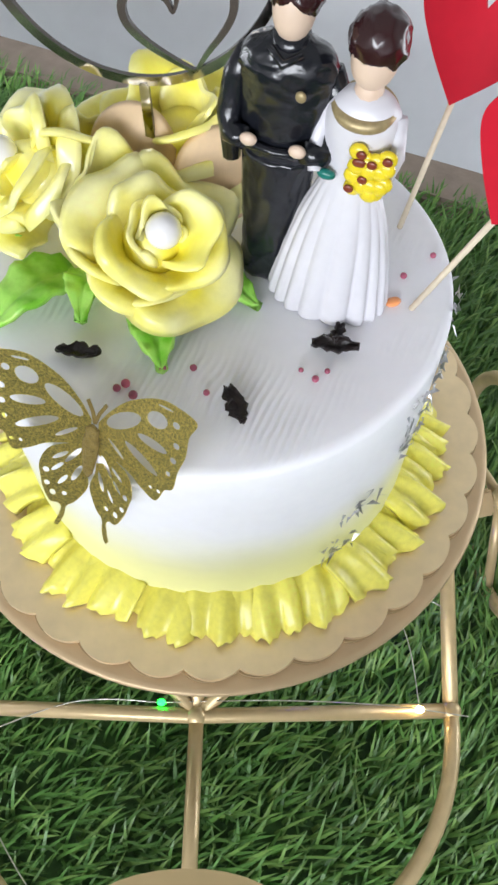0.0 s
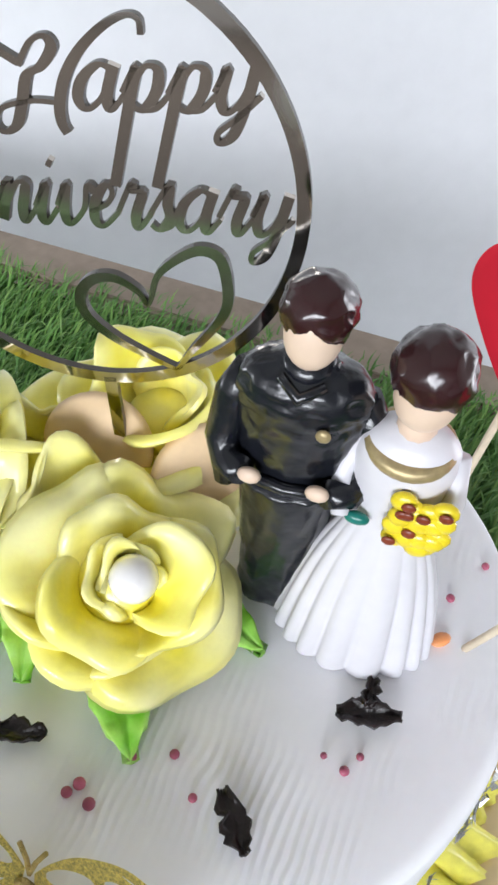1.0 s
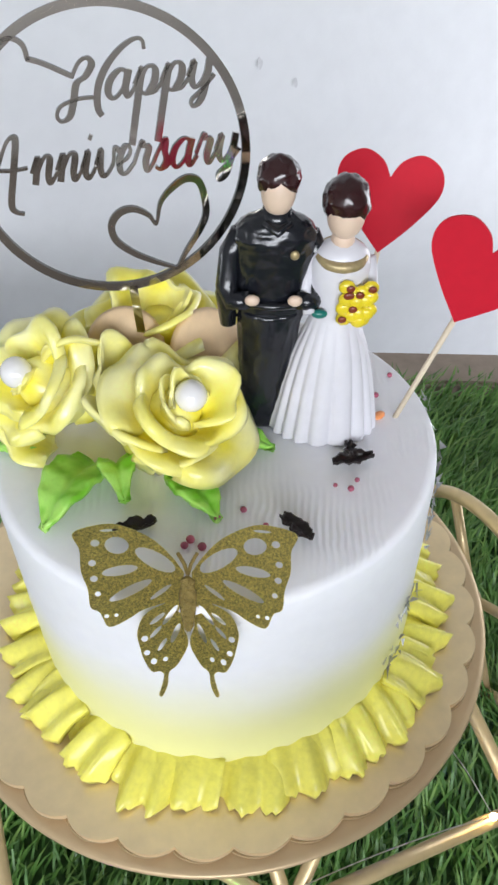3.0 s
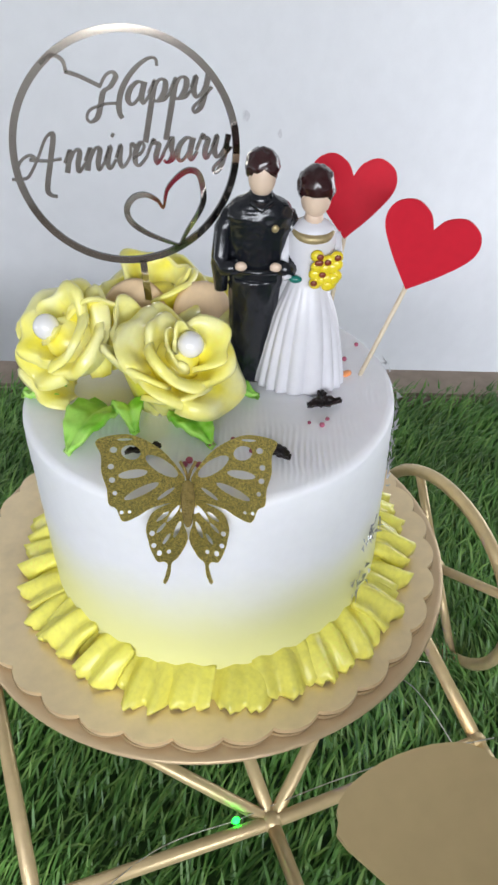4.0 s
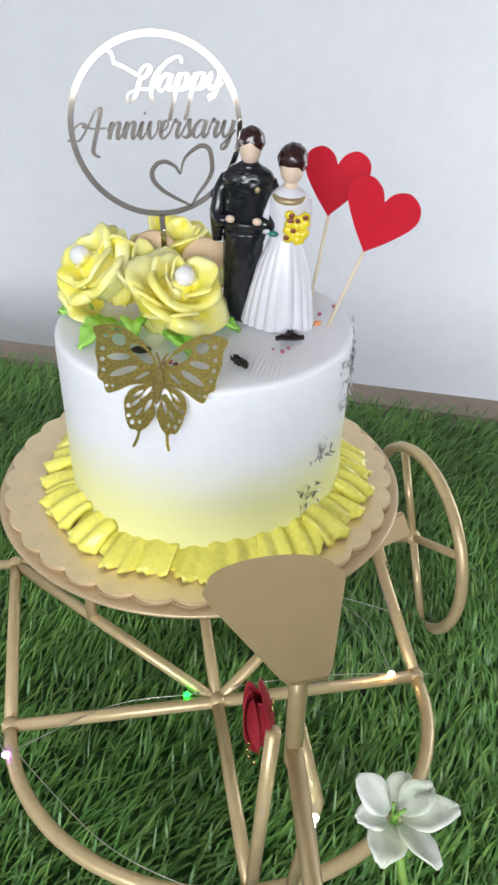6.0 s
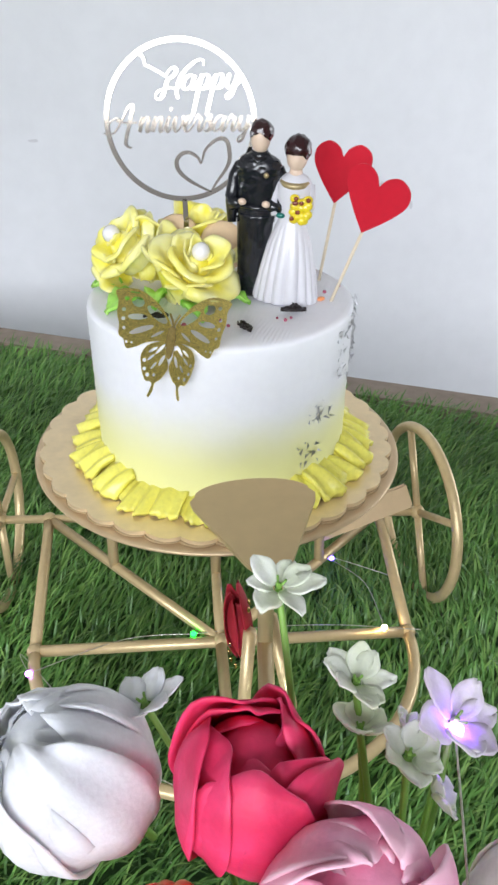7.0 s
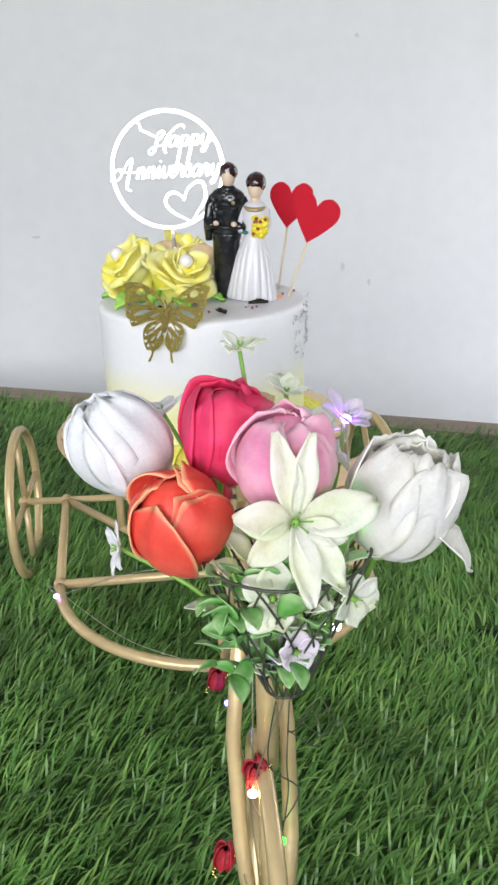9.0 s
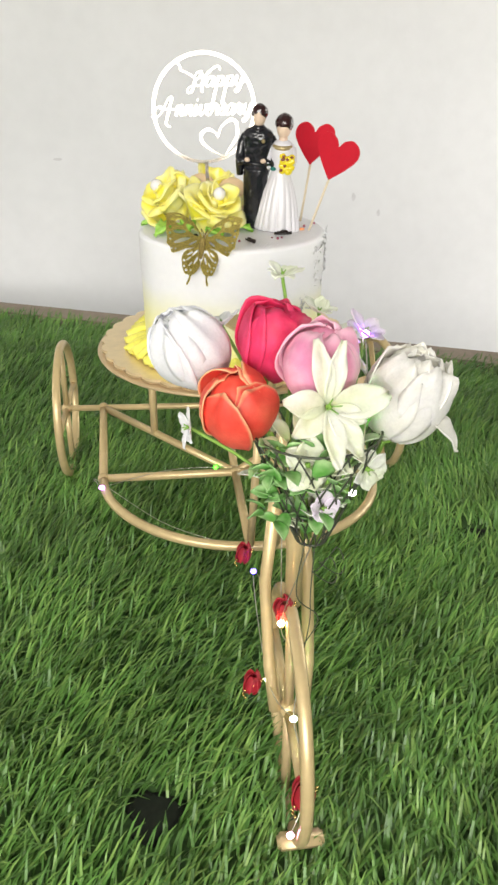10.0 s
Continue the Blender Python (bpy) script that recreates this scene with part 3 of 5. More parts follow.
cream_leaf((-0.0226, -0.0252, 0), (-0.0290, 0.006, 0), 0.0090, 0.006, 1)
cream_leaf((0.0125, 0.0053, 0), (-0.010, 0.022, 0), 0.0075, 0.005, 2)
cream_leaf((-0.0865, -0.0060, 0), (-0.060, 0.026, 0), 0.0115, 0.008, 3)
cream_leaf((-0.054, -0.004, 0), (-0.052, 0.022, 0), 0.0075, 0.010, 4)
cream_leaf((-0.099, 0.052, 0), (-0.078, 0.044, 0), 0.0085, 0.004, 5)
for c, ax, r in (((-0.0350, 0.0550, 0.3215), (-0.1, -0.9, 0.5), 0.0165), ((-0.0020, 0.045, 0.3170), (0.25, -0.85, 0.45), 0.0180)):
    bm = lathe([(0.002, -0.0022), (r * 0.9, -0.0024), (r, 0), (r * 0.9, 0.0024), (r * 0.5, 0.0030), (0.002, 0.0032)], 40)
    w = tagged(part("wafer_disc", bm, M_BISCUIT), "round beige wafer disc pushed in between the roses", "wafer", "wafer discs")
    w.matrix_world = frame_z(c, ax)

# ---- topper ----
RING = pose(-0.0294, 0.0625, 0.3986, -5.8, 0, -9.4)
topper = empty("cake_topper", "gold mirror acrylic ring topper with lettering, a heart and a stem", "cake topper", m=RING)
RR = 0.0508


def flat_band(pts, half, thick, closed=False):
    """A flat strip in the x, z plane along pts; half: half its width, a number or a list."""
    bm = bmesh.new()
    n = len(pts)
    rows = []
    for i, p in enumerate(pts):
        a, b = pts[(i - 1) % n if closed else max(i - 1, 0)], pts[(i + 1) % n if closed else min(i + 1, n - 1)]
        d = (Vector((b[0] - a[0], b[1] - a[1]))).normalized()
        w = half[i] if isinstance(half, (list, tuple)) else half
        o = (-d.y * w, d.x * w)
        rows.append([bm.verts.new((p[0] + s * o[0], y, p[1] + s * o[1])) for s, y in ((1, -thick / 2), (-1, -thick / 2), (-1, thick / 2), (1, thick / 2))])
    for i in range(n if closed else n - 1):
        A, B = rows[i], rows[(i + 1) % n]
        for k in range(4):
            bm.faces.new((A[k], A[(k + 1) % 4], B[(k + 1) % 4], B[k])).material_index = k % 2
    if not closed:
        bm.faces.new(rows[0])
        bm.faces.new(rows[-1])
    return bm


def curve_points(keys, n=10):
    """A smooth line through a few keys."""
    out = []
    for i in range(len(keys) - 1):
        p0, p1, p2, p3 = keys[max(i - 1, 0)], keys[i], keys[i + 1], keys[min(i + 2, len(keys) - 1)]
        for k in range(n):
            t = k / n
            out.append(tuple(0.5 * (2 * b + (c - a) * t + (2 * a - 5 * b + 4 * c - d) * t * t + (3 * b - a - 3 * c + d) * t ** 3) for a, b, c, d in zip(p0, p1, p2, p3)))
    return out + [tuple(keys[-1])]


ring = [(RR * math.cos(a), RR * math.sin(a)) for a in [k * 2 * math.pi / 96 for k in range(96)]]
part("ring", flat_band(ring, 0.0016, 0.0022, True), M_MIRROR, topper, smooth=False)
part("stem", flat_band([(0.0020, -RR), (0.0042, -RR - 0.056)], 0.0017, 0.0022), M_MIRROR, topper, smooth=False)
heart_keys = [(0.41, -0.90), (0.25, -0.83), (0.08, -0.735), (-0.04, -0.62), (-0.06, -0.50), (0.01, -0.41), (0.12, -0.39), (0.23, -0.45), (0.28, -0.52), (0.33, -0.36), (0.44, -0.25), (0.55, -0.20), (0.64, -0.25), (0.67, -0.45), (0.62, -0.59), (0.49, -0.77), (0.41, -0.90)]
hp = curve_points([(x * RR, z * RR) for x, z in heart_keys])
part("heart_outline", flat_band(hp, [0.0005 + 0.0009 * abs(math.sin(k / len(hp) * 2 * math.pi)) for k in range(len(hp))], 0.0022), M_MIRROR, topper, smooth=False)
for keys in ([(-0.66, 0.76), (-0.56, 0.82), (-0.47, 0.78), (-0.45, 0.68)], [(-0.46, 0.69), (-0.35, 0.65), (-0.18, 0.56)]):
    part("swash", flat_band(curve_points([(x * RR, z * RR) for x, z in keys]), 0.0008, 0.0022), M_MIRROR, topper, smooth=False)


GLYPHS = {
    "H": (1.75, [[(0.42, 0.93), (0.64, 1.42), (0.93, 1.56), (1.13, 1.33), (0.93, 0.93), (0.62, 0.70), (0.55, 0.12), (0.45, -0.42), (0.16, -0.60), (-0.04, -0.38), (0.09, -0.03), (0.75, 0.15), (1.40, 0.12)], [(3.00, 1.62), (2.90, 1.93), (2.60, 2.00), (2.16, 1.76), (1.73, 1.28), (1.47, 0.70), (1.41, 0.11), (1.49, -0.33), (1.65, -0.58)]]),
    "A": (1.60, [[(-0.95, -0.03), (-0.50, -0.05), (-0.14, 0.02), (0.24, 0.71), (0.58, 1.58), (0.93, 1.71), (0.89, 0.56), (0.83, -0.56), (1.03, -0.90), (1.37, -1.00)], [(-0.50, 0.03), (-0.70, 0.31), (-0.57, 0.72), (-0.17, 0.93), (0.14, 0.76)], [(-0.15, 0.74), (0.70, 0.62), (1.45, 0.64)]]),
    "a": (1.02, [[(0.75, 0.85), (0.45, 1.00), (0.12, 0.70), (0.06, 0.25), (0.30, 0.00), (0.60, 0.30), (0.75, 0.95)], [(0.76, 0.98), (0.70, 0.30), (0.84, 0.00), (1.08, 0.35)]]),
    "p": (1.00, [[(0.00, 0.40), (0.22, 0.98), (0.20, 0.40), (0.16, -0.70), (0.12, -1.85)], [(0.20, 0.50), (0.42, 0.97), (0.72, 0.88), (0.74, 0.40), (0.50, 0.02), (0.22, 0.15)], [(0.50, 0.02), (0.80, 0.06), (1.05, 0.38)]]),
    "y": (1.00, [[(0.00, 0.45), (0.16, 0.97), (0.15, 0.35), (0.35, 0.00), (0.62, 0.30), (0.75, 0.97)], [(0.76, 0.97), (0.72, 0.10), (0.60, -0.50), (0.34, -0.70), (0.26, -0.46), (0.60, -0.12), (1.02, 0.40)]]),
    "n": (1.00, [[(0.00, 0.45), (0.20, 0.97), (0.18, 0.02)], [(0.20, 0.30), (0.46, 0.92), (0.70, 0.88), (0.68, 0.30), (0.80, 0.00), (1.04, 0.38)]]),
    "i": (0.56, [[(0.00, 0.40), (0.20, 0.97), (0.16, 0.28), (0.34, 0.00), (0.58, 0.38)], [(0.24, 1.36), (0.30, 1.52)]]),
    "v": (0.86, [[(0.00, 0.45), (0.15, 0.97), (0.20, 0.30), (0.40, 0.00), (0.70, 0.40), (0.70, 0.97), (0.92, 0.82)]]),
    "e": (0.72, [[(0.00, 0.35), (0.40, 0.55), (0.50, 0.85), (0.30, 1.00), (0.10, 0.60), (0.16, 0.15), (0.40, 0.00), (0.74, 0.38)]]),
    "r": (0.80, [[(0.00, 0.40), (0.20, 1.06), (0.28, 0.90), (0.52, 0.86), (0.46, 0.30), (0.60, 0.00), (0.84, 0.38)]]),
    "s": (0.70, [[(0.00, 0.35), (0.34, 1.08), (0.40, 0.62), (0.52, 0.28), (0.32, 0.00), (0.08, 0.12)], [(0.34, 0.00), (0.58, 0.10), (0.72, 0.38)]]),
}


def lettering(text, x0, x1, z0, xh, slope):
    """A word in joined script strokes, thick on the way down, between x0 and x1."""
    total = sum(GLYPHS[c][0] for c in text)
    sx, lean = (x1 - x0) / total, 0.22
    pen, n = 0.0, 0
    for c in text:
        adv, strokes = GLYPHS[c]
        bm = bmesh.new()
        for keys in strokes:
            line = curve_points(keys, 6)
            pts = [(x0 + sx * (pen + x) + lean * xh * (z - 0.5), z0 + xh * z + slope * (pen + x) / total) for x, z in line]
            half = []
            for k in range(len(line)):
                a, b = line[max(k - 1, 0)], line[min(k + 1, len(line) - 1)]
                d = Vector((b[0] - a[0], b[1] - a[1])).normalized()
                half.append(0.00052 + 0.00072 * max(0.0, -d.y) ** 1.5 + 0.00012 * max(0.0, d.y))
            n += 1
            piece = flat_band(pts, half, 0.0019 + 0.00004 * (n % 9))
            tmp = bpy.data.meshes.new("tmp")
            piece.to_mesh(tmp)
            piece.free()
            bm.from_mesh(tmp)
            bpy.data.meshes.remove(tmp)
        part("letter", bm, M_MIRROR, topper, smooth=False)
        pen += adv


lettering("Happy", -0.28 * RR, 0.80 * RR, 0.380 * RR, 0.178 * RR, 0.05 * RR)
lettering("Anniversary", -0.855 * RR, 0.955 * RR, -0.152 * RR, 0.198 * RR, 0.055 * RR)

for piece in topper.children:
    piece.data.materials.append(M_ACRYL_EDGE)


# ---- heart picks ----
def heart_pick(tip, right, up, foot, size, label):
    ex = Vector(right).normalized()
    ez = (Vector(up) - ex * Vector(up).dot(ex)).normalized()
    ey = ez.cross(ex)
    m = Matrix((ex, ey, ez)).transposed().to_4x4()
    m.translation = tip
    root = empty("heart_pick", label, "heart pick", "heart picks", m)
    half = curve_points([(0, 0), (0.30, 0.32), (0.52, 0.64), (0.50, 0.88), (0.30, 1.00), (0.10, 0.92), (0, 0.76)], 8)
    out = half + [(-x, z) for x, z in reversed(half[1:-1])]
    part("heart", prism([(x * size, z * size) for x, z in out], 0.0012), M_HEART, root, smooth=False)
    st = bar("stick", [foot, Vector(tip) + Vector(up).normalized() * 0.006 + ey * 0.0016], 0.0012, None, M_STICK, 8)
    st.parent, st.matrix_parent_inverse = root, m.inverted()
    return root


heart_pick((0.0870, -0.0024, 0.3377), (0.0337, -0.0270, -0.0129), (0.0082, -0.0055, 0.033), (0.0689, 0.0071, 0.280), 0.0425, "red card heart on a bamboo pick stuck in the cake")
heart_pick((0.0786, 0.0484, 0.3446), (0.0300, -0.0235, -0.0013), (0.0064, 0.0065, 0.031), (0.0700, 0.0500, 0.280), 0.0415, "red card heart on a bamboo pick behind the bride figurine")


# ---- figurines: each one plain mesh ----
def joined(name, pieces, m, label, category, group=""):
    bm = bmesh.new()
    mats = []
    me = bpy.data.meshes.new(name)
    for piece, material in pieces:
        if material not in mats:
            mats.append(material)
            me.materials.append(material)
        bmesh.ops.recalc_face_normals(piece, faces=piece.faces)
        tmp = bpy.data.meshes.new("tmp")
        for f in piece.faces:
            f.material_index, f.smooth = mats.index(material), True
        piece.to_mesh(tmp)
        piece.free()
        bm.from_mesh(tmp)
        bpy.data.meshes.remove(tmp)
    bm.to_mesh(me)
    bm.free()
    ob = new(name, me)
    ob.matrix_world = m
    return tagged(ob, label, category, group)


def blob(c, s, sub=3):
    bm = bmesh.new()
    bmesh.ops.create_icosphere(bm, subdivisions=sub, radius=1, matrix=Matrix.Translation(c) @ Matrix.Diagonal((*s, 1)))
    return bm


def hair_cap(c, s):
    bm = blob(c, s, 4)
    for v in bm.verts:
        v.co += Vector((noise.noise(v.co * 420) * 0.0009, noise.noise(v.co * 300) * 0.0006, noise.noise(v.co * 420 + Vector((3, 1, 2))) * 0.0009))
    return bm


def suit_wave(a, k):
    return 1 + 0.05 * math.sin(5 * a + k) * (0.4 + 0.6 * math.sin(k)) + 0.025 * math.sin(9 * a - 2 * k)


M_GOLDTRIM = mat("dull_gold_paint", (0.42, 0.33, 0.17), 0.4, metal=0.4, vary=0.25, scale=120)
M_BOUQUET = mat("yellow_gloss_paint", (0.78, 0.62, 0.02), 0.3, vary=0.1, coat=0.3)
M_BROWNSPOT = mat("brown_paint", (0.20, 0.035, 0.012), 0.35, vary=0.2)
M_TEAL = mat("teal_paint", (0.01, 0.16, 0.13), 0.3, vary=0.2)


def smooth_profile(keys, n=6):
    return curve_points(keys, n)


def folds(a, k):
    t = k * 0.23
    crease = 0.075 * (1 - abs(noise.noise((2.2 * math.cos(a), 2.2 * math.sin(a), t)))) + 0.06 * noise.noise((4.5 * math.cos(a), 4.5 * math.sin(a), t * 2.2))
    return 0.95 + crease


def trouser(a, k):
    gap = math.exp(-((a - 1.5 * math.pi) / 0.30) ** 2) + math.exp(-((a - 0.5 * math.pi) / 0.30) ** 2)
    return folds(a, k) * (1 - 0.20 * gap * max(0.0, 1 - k / 24))


legs = lathe(smooth_profile([(0.0090, 0), (0.0108, 0.003), (0.0105, 0.012), (0.0112, 0.028), (0.0122, 0.045), (0.0126, 0.060)]), 64, (1.0, 0.72), trouser)
jacket = lathe(smooth_profile([(0.0118, 0.0535), (0.0132, 0.056), (0.0134, 0.066), (0.0142, 0.076), (0.0152, 0.086), (0.0154, 0.0920), (0.0128, 0.0968), (0.0078, 0.0995), (0.0058, 0.1010)]), 64, (1.0, 0.62), folds)
pieces = [(legs, M_FIG_BLACK), (jacket, M_FIG_BLACK)]
for s in (-1, 1):
    pieces.append((tube(bmesh.new(), [(s * 0.0128, 0.001, 0.0915), (s * 0.0164, 0.001, 0.083), (s * 0.0178, -0.002, 0.070), (s * 0.0150, -0.006, 0.0655), (s * 0.0105, -0.0105, 0.0690)], [0.0042, 0.0046, 0.0044, 0.0042, 0.0036], 12), M_FIG_BLACK))
    pieces.append((blob((s * 0.0082, -0.0115, 0.0695), (0.0030, 0.0018, 0.0024), 2), M_SKIN))
pieces.append((tube(bmesh.new(), [(-0.0160, 0.001, 0.085), (-0.0176, 0.000, 0.066), (-0.0166, -0.001, 0.052)], [0.0034, 0.0046, 0.0032], 10), M_FIG_BLACK))
pieces.append((tube(bmesh.new(), [(0, 0, 0.096), (0, -0.0004, 0.1020)], [0.0070, 0.0054], 14), M_FIG_BLACK))
pieces.append((blob((0.0, -0.0012, 0.1092), (0.0064, 0.0070, 0.0098)), M_SKIN))
pieces.append((tube(bmesh.new(), [(-0.0050, -0.0058, 0.0985), (0, -0.0088, 0.0960), (0.0050, -0.0058, 0.0985)], [0.0012, 0.0016, 0.0012], 8), M_FIG_BLACK))
pieces.append((tube(bmesh.new(), [(-0.0105, -0.0088, 0.0660), (0, -0.0098, 0.0655), (0.0105, -0.0088, 0.0660)], 0.0016, 8), M_FIG_BLACK))
pieces.append((hair_cap((0.0, 0.0006, 0.1132), (0.0079, 0.0082, 0.0082)), M_HAIR))
pieces.append((blob((0.0068, -0.0100, 0.0880), (0.0018, 0.0010, 0.0020), 2), M_GOLDTRIM))
joined("groom_figurine", pieces, pose(0.0157, 0.0268, 0.2868, 1.0, 3.5, -18) @ Matrix.Diagonal((0.985, 0.985, 0.985, 1)), "small glossy black suited groom figurine standing on the cake", "figurine", "wedding couple figurines")


SKIRT = curve_points([(0.0222, 0), (0.0229, 0.0015), (0.0217, 0.010), (0.0188, 0.026), (0.0152, 0.040), (0.0108, 0.052), (0.0094, 0.057), (0.0102, 0.064), (0.0118, 0.074), (0.0116, 0.080), (0.0090, 0.0845), (0.0050, 0.0870)], 4)


def pleat(a, k):
    """Broad rounded folds with narrow creases between them, running out at the waist."""
    depth = max(0.0, 1 - SKIRT[k][1] / 0.056)
    w = a + 0.10 * math.sin(3 * a + 1)
    return 1 + (0.15 * abs(math.sin(8.5 * w)) ** 0.7 - 0.11) * depth ** 0.8 + 0.05 * depth * math.sin(5 * a + 2) * (1 - depth)


skirt = lathe(SKIRT, 204, (1.0, 0.70), pleat)
pieces = [(skirt, M_DRESS)]
for s in (-1, 1):
    pieces.append((tube(bmesh.new(), [(s * 0.0108, 0, 0.0805), (s * 0.0130, -0.002, 0.068), (s * 0.0110, -0.0080, 0.0600)], [0.0026, 0.0027, 0.0022], 10), M_DRESS))
collar = [(0.0082 * math.cos(a), 0.0066 * math.sin(a) - 0.001, 0.0840 - 0.0022 * (1 - math.sin(a))) for a in [k * 2 * math.pi / 28 for k in range(28)]]
pieces.append((tube(bmesh.new(), collar, 0.0022, 8, closed=True), M_GOLDTRIM))
pieces.append((tube(bmesh.new(), [(0, 0, 0.084), (0, -0.0006, 0.092)], [0.0050, 0.0038], 12), M_SKIN))
pieces.append((blob((0, -0.0012, 0.0975), (0.0070, 0.0072, 0.0092)), M_SKIN))
pieces.append((hair_cap((0, 0.0007, 0.1020), (0.0088, 0.0091, 0.0092)), M_HAIR))
rnd = random.Random(5)
for k in range(22):
    pieces.append((blob((0.0062 + rnd.uniform(-0.0045, 0.0055), -0.0096 + rnd.uniform(-0.0006, 0.0006), 0.0650 + rnd.uniform(-0.0065, 0.0085)), (0.0032, 0.0017, 0.0030), 2), M_BOUQUET))
for k in range(7):
    pieces.append((blob((0.0062 + rnd.uniform(-0.0050, 0.0060), -0.0114, 0.0650 + rnd.uniform(-0.0060, 0.0085)), (0.0017, 0.0006, 0.0015), 2), M_BROWNSPOT))
pieces.append((blob((-0.0070, -0.0078, 0.0600), (0.0032, 0.0016, 0.0019), 2), M_TEAL))
joined("bride_figurine", pieces, pose(0.0388, 0.0142, 0.2868, -1.5, 3.0, -19), "small bride figurine in a pleated pearl white dress on the cake", "figurine", "wedding couple figurines")


# ---- butterfly ----
def plate_with_holes(name, outline, holes, thick, material, parent=None):
    cu = bpy.data.curves.new(name, "CURVE")
    cu.dimensions, cu.fill_mode, cu.extrude = "2D", "BOTH", thick / 2
    for loop in [outline] + holes:
        sp = cu.splines.new("POLY")
        sp.points.add(len(loop) - 1)
        for p, (x, y) in zip(sp.points, loop):
            p.co = (x, y, 0, 1)
        sp.use_cyclic_u = True
    tmp = new("outline", cu)
    bpy.context.view_layer.update()
    me = bpy.data.meshes.new_from_object(tmp.evaluated_get(bpy.context.evaluated_depsgraph_get()))
    bpy.data.objects.remove(tmp)
    me.materials.clear()
    me.materials.append(material)
    ob = new(name, me)
    ob.parent = parent
    return ob


def oval(cx, cy, a, b, turn):
    c, s = math.cos(radians(turn)), math.sin(radians(turn))
    return [(cx + a * math.cos(k * math.pi / 8) * c - b * math.sin(k * math.pi / 8) * s, cy + a * math.cos(k * math.pi / 8) * s + b * math.sin(k * math.pi / 8) * c) for k in range(16)]


M_GLITTER = mat("gold_glitter_card", (0.78, 0.62, 0.18), 0.34, metal=0.8, vary=0.85, scale=1500, bump=1.0, bump_scale=2400)
# card without glitter; the shade on the body is also in this dark colour
M_BODY = mat("dull_shaded_gold_card", (0.34, 0.25, 0.08), 0.35, metal=0.6, vary=0.5, scale=500, bump=0.8, bump_scale=1100)
ex = Vector((0.928, -0.372, -0.008)).normalized()
ez = Vector((0.188, 0.46, 0.868))
ez = (ez - ex * ez.dot(ex)).normalized()
bfm = Matrix((ex, ez, ex.cross(ez))).transposed().to_4x4()
bfm.translation = (-0.0425, -0.0515, 0.2950)
butterfly = empty("butterfly_topper", "gold glitter card butterfly leaning on the cake's rim", "butterfly topper", m=bfm)
U = 0.0000945
upper = curve_points([(16, 12), (70, 76), (150, 142), (260, 186), (340, 184), (425, 150), (398, 88), (388, 10), (360, -60), (345, -130), (310, -150), (275, -205), (215, -180), (160, -140), (90, -112), (22, -96), (16, 12)], 6)[:-1]
lower = curve_points([(16, -90), (90, -104), (165, -140), (196, -205), (190, -262), (176, -318), (150, -368), (118, -372), (104, -392), (116, -440), (126, -468), (112, -474), (92, -430), (84, -380), (52, -352), (14, -290), (10, -250), (26, -190), (16, -90)], 6)[:-1]
up_holes = [oval(125, 58, 86, 31, 28), oval(268, 110, 44, 33, 8), oval(250, 14, 66, 20, -12), oval(205, -62, 86, 20, -30), oval(95, -66, 48, 10, -40), oval(345, 116, 16, 14, 0), oval(350, 40, 14, 13, 0), oval(340, -20, 14, 13, 0), oval(322, -78, 11, 11, 0), oval(285, -165, 9, 9, 0), oval(250, -160, 8, 8, 0), oval(300, 166, 34, 6, -6)]
lo_holes = [oval(72, -150, 48, 11, -52), oval(120, -160, 36, 10, -36), oval(55, -225, 42, 12, -66), oval(128, -212, 32, 9, -46), oval(105, -265, 30, 9, -55), oval(170, -235, 13, 13, 0), oval(164, -292, 12, 12, 0), oval(140, -330, 12, 14, 0), oval(96, -326, 10, 11, 0)]
for side, yaw in ((1, 13), (-1, -13)):
    for loop, holes, nm in ((upper, up_holes, "fore_wing"), (lower, lo_holes, "hind_wing")):
        f = lambda pts: [(x * U * side, y * U) for x, y in pts]
        wing = plate_with_holes(nm, f(loop), [f(h) for h in holes], 0.0005, M_GLITTER, butterfly)
        wing.matrix_local = pose(0, 0, 0.0004 if nm == "hind_wing" else 0.001, 0, -yaw, side * (6 if nm == "fore_wing" else -1))
body = lathe([(0.0006, -0.0145), (0.0016, -0.0125), (0.0026, -0.004), (0.0028, 0.002), (0.0021, 0.0055), (0.0024, 0.0075), (0.0006, 0.0095)], 14)
b = part("body", body, M_BODY, butterfly, "ridged gold body without glitter, its shade put into the colour")
b.matrix_local = Matrix(((1.15, 0, 0, 0), (0, 0, 0.86, -0.0075), (0, -0.6, 0, 0.0030), (0, 0, 0, 1)))
for s in (-1, 1):
    bar("antenna", [(0, 0.0005, 0.0014), (s * 0.0012, 0.0045, 0.0014), (s * 0.0034, 0.0085, 0.0014)], 0.0007, butterfly, M_BODY, 6)


# ---- loose bits on the cake ----
def flake(x, y, size, seed, turn):
    def f(u, v):
        w = math.sin(math.pi * (0.08 + 0.84 * v)) * (0.20 + 0.26 * noise.noise((v * 6, seed, u)))
        return ((v - 0.5) * size, u * w * size, 0.0012 + 0.0030 * abs(noise.noise((u * 2.2, v * 3.5, seed))) + 0.0016 * u * u)
    ob = part("dried_petal", sheet(f, 8, 12, 0.0007), M_CHOC)
    ob.matrix_world = pose(x, y, 0.2872, 0, 0, turn)
    return tagged(ob, "crumpled dark dried rose petal lying on the cream", "dried petal", "dried petals on the cake")


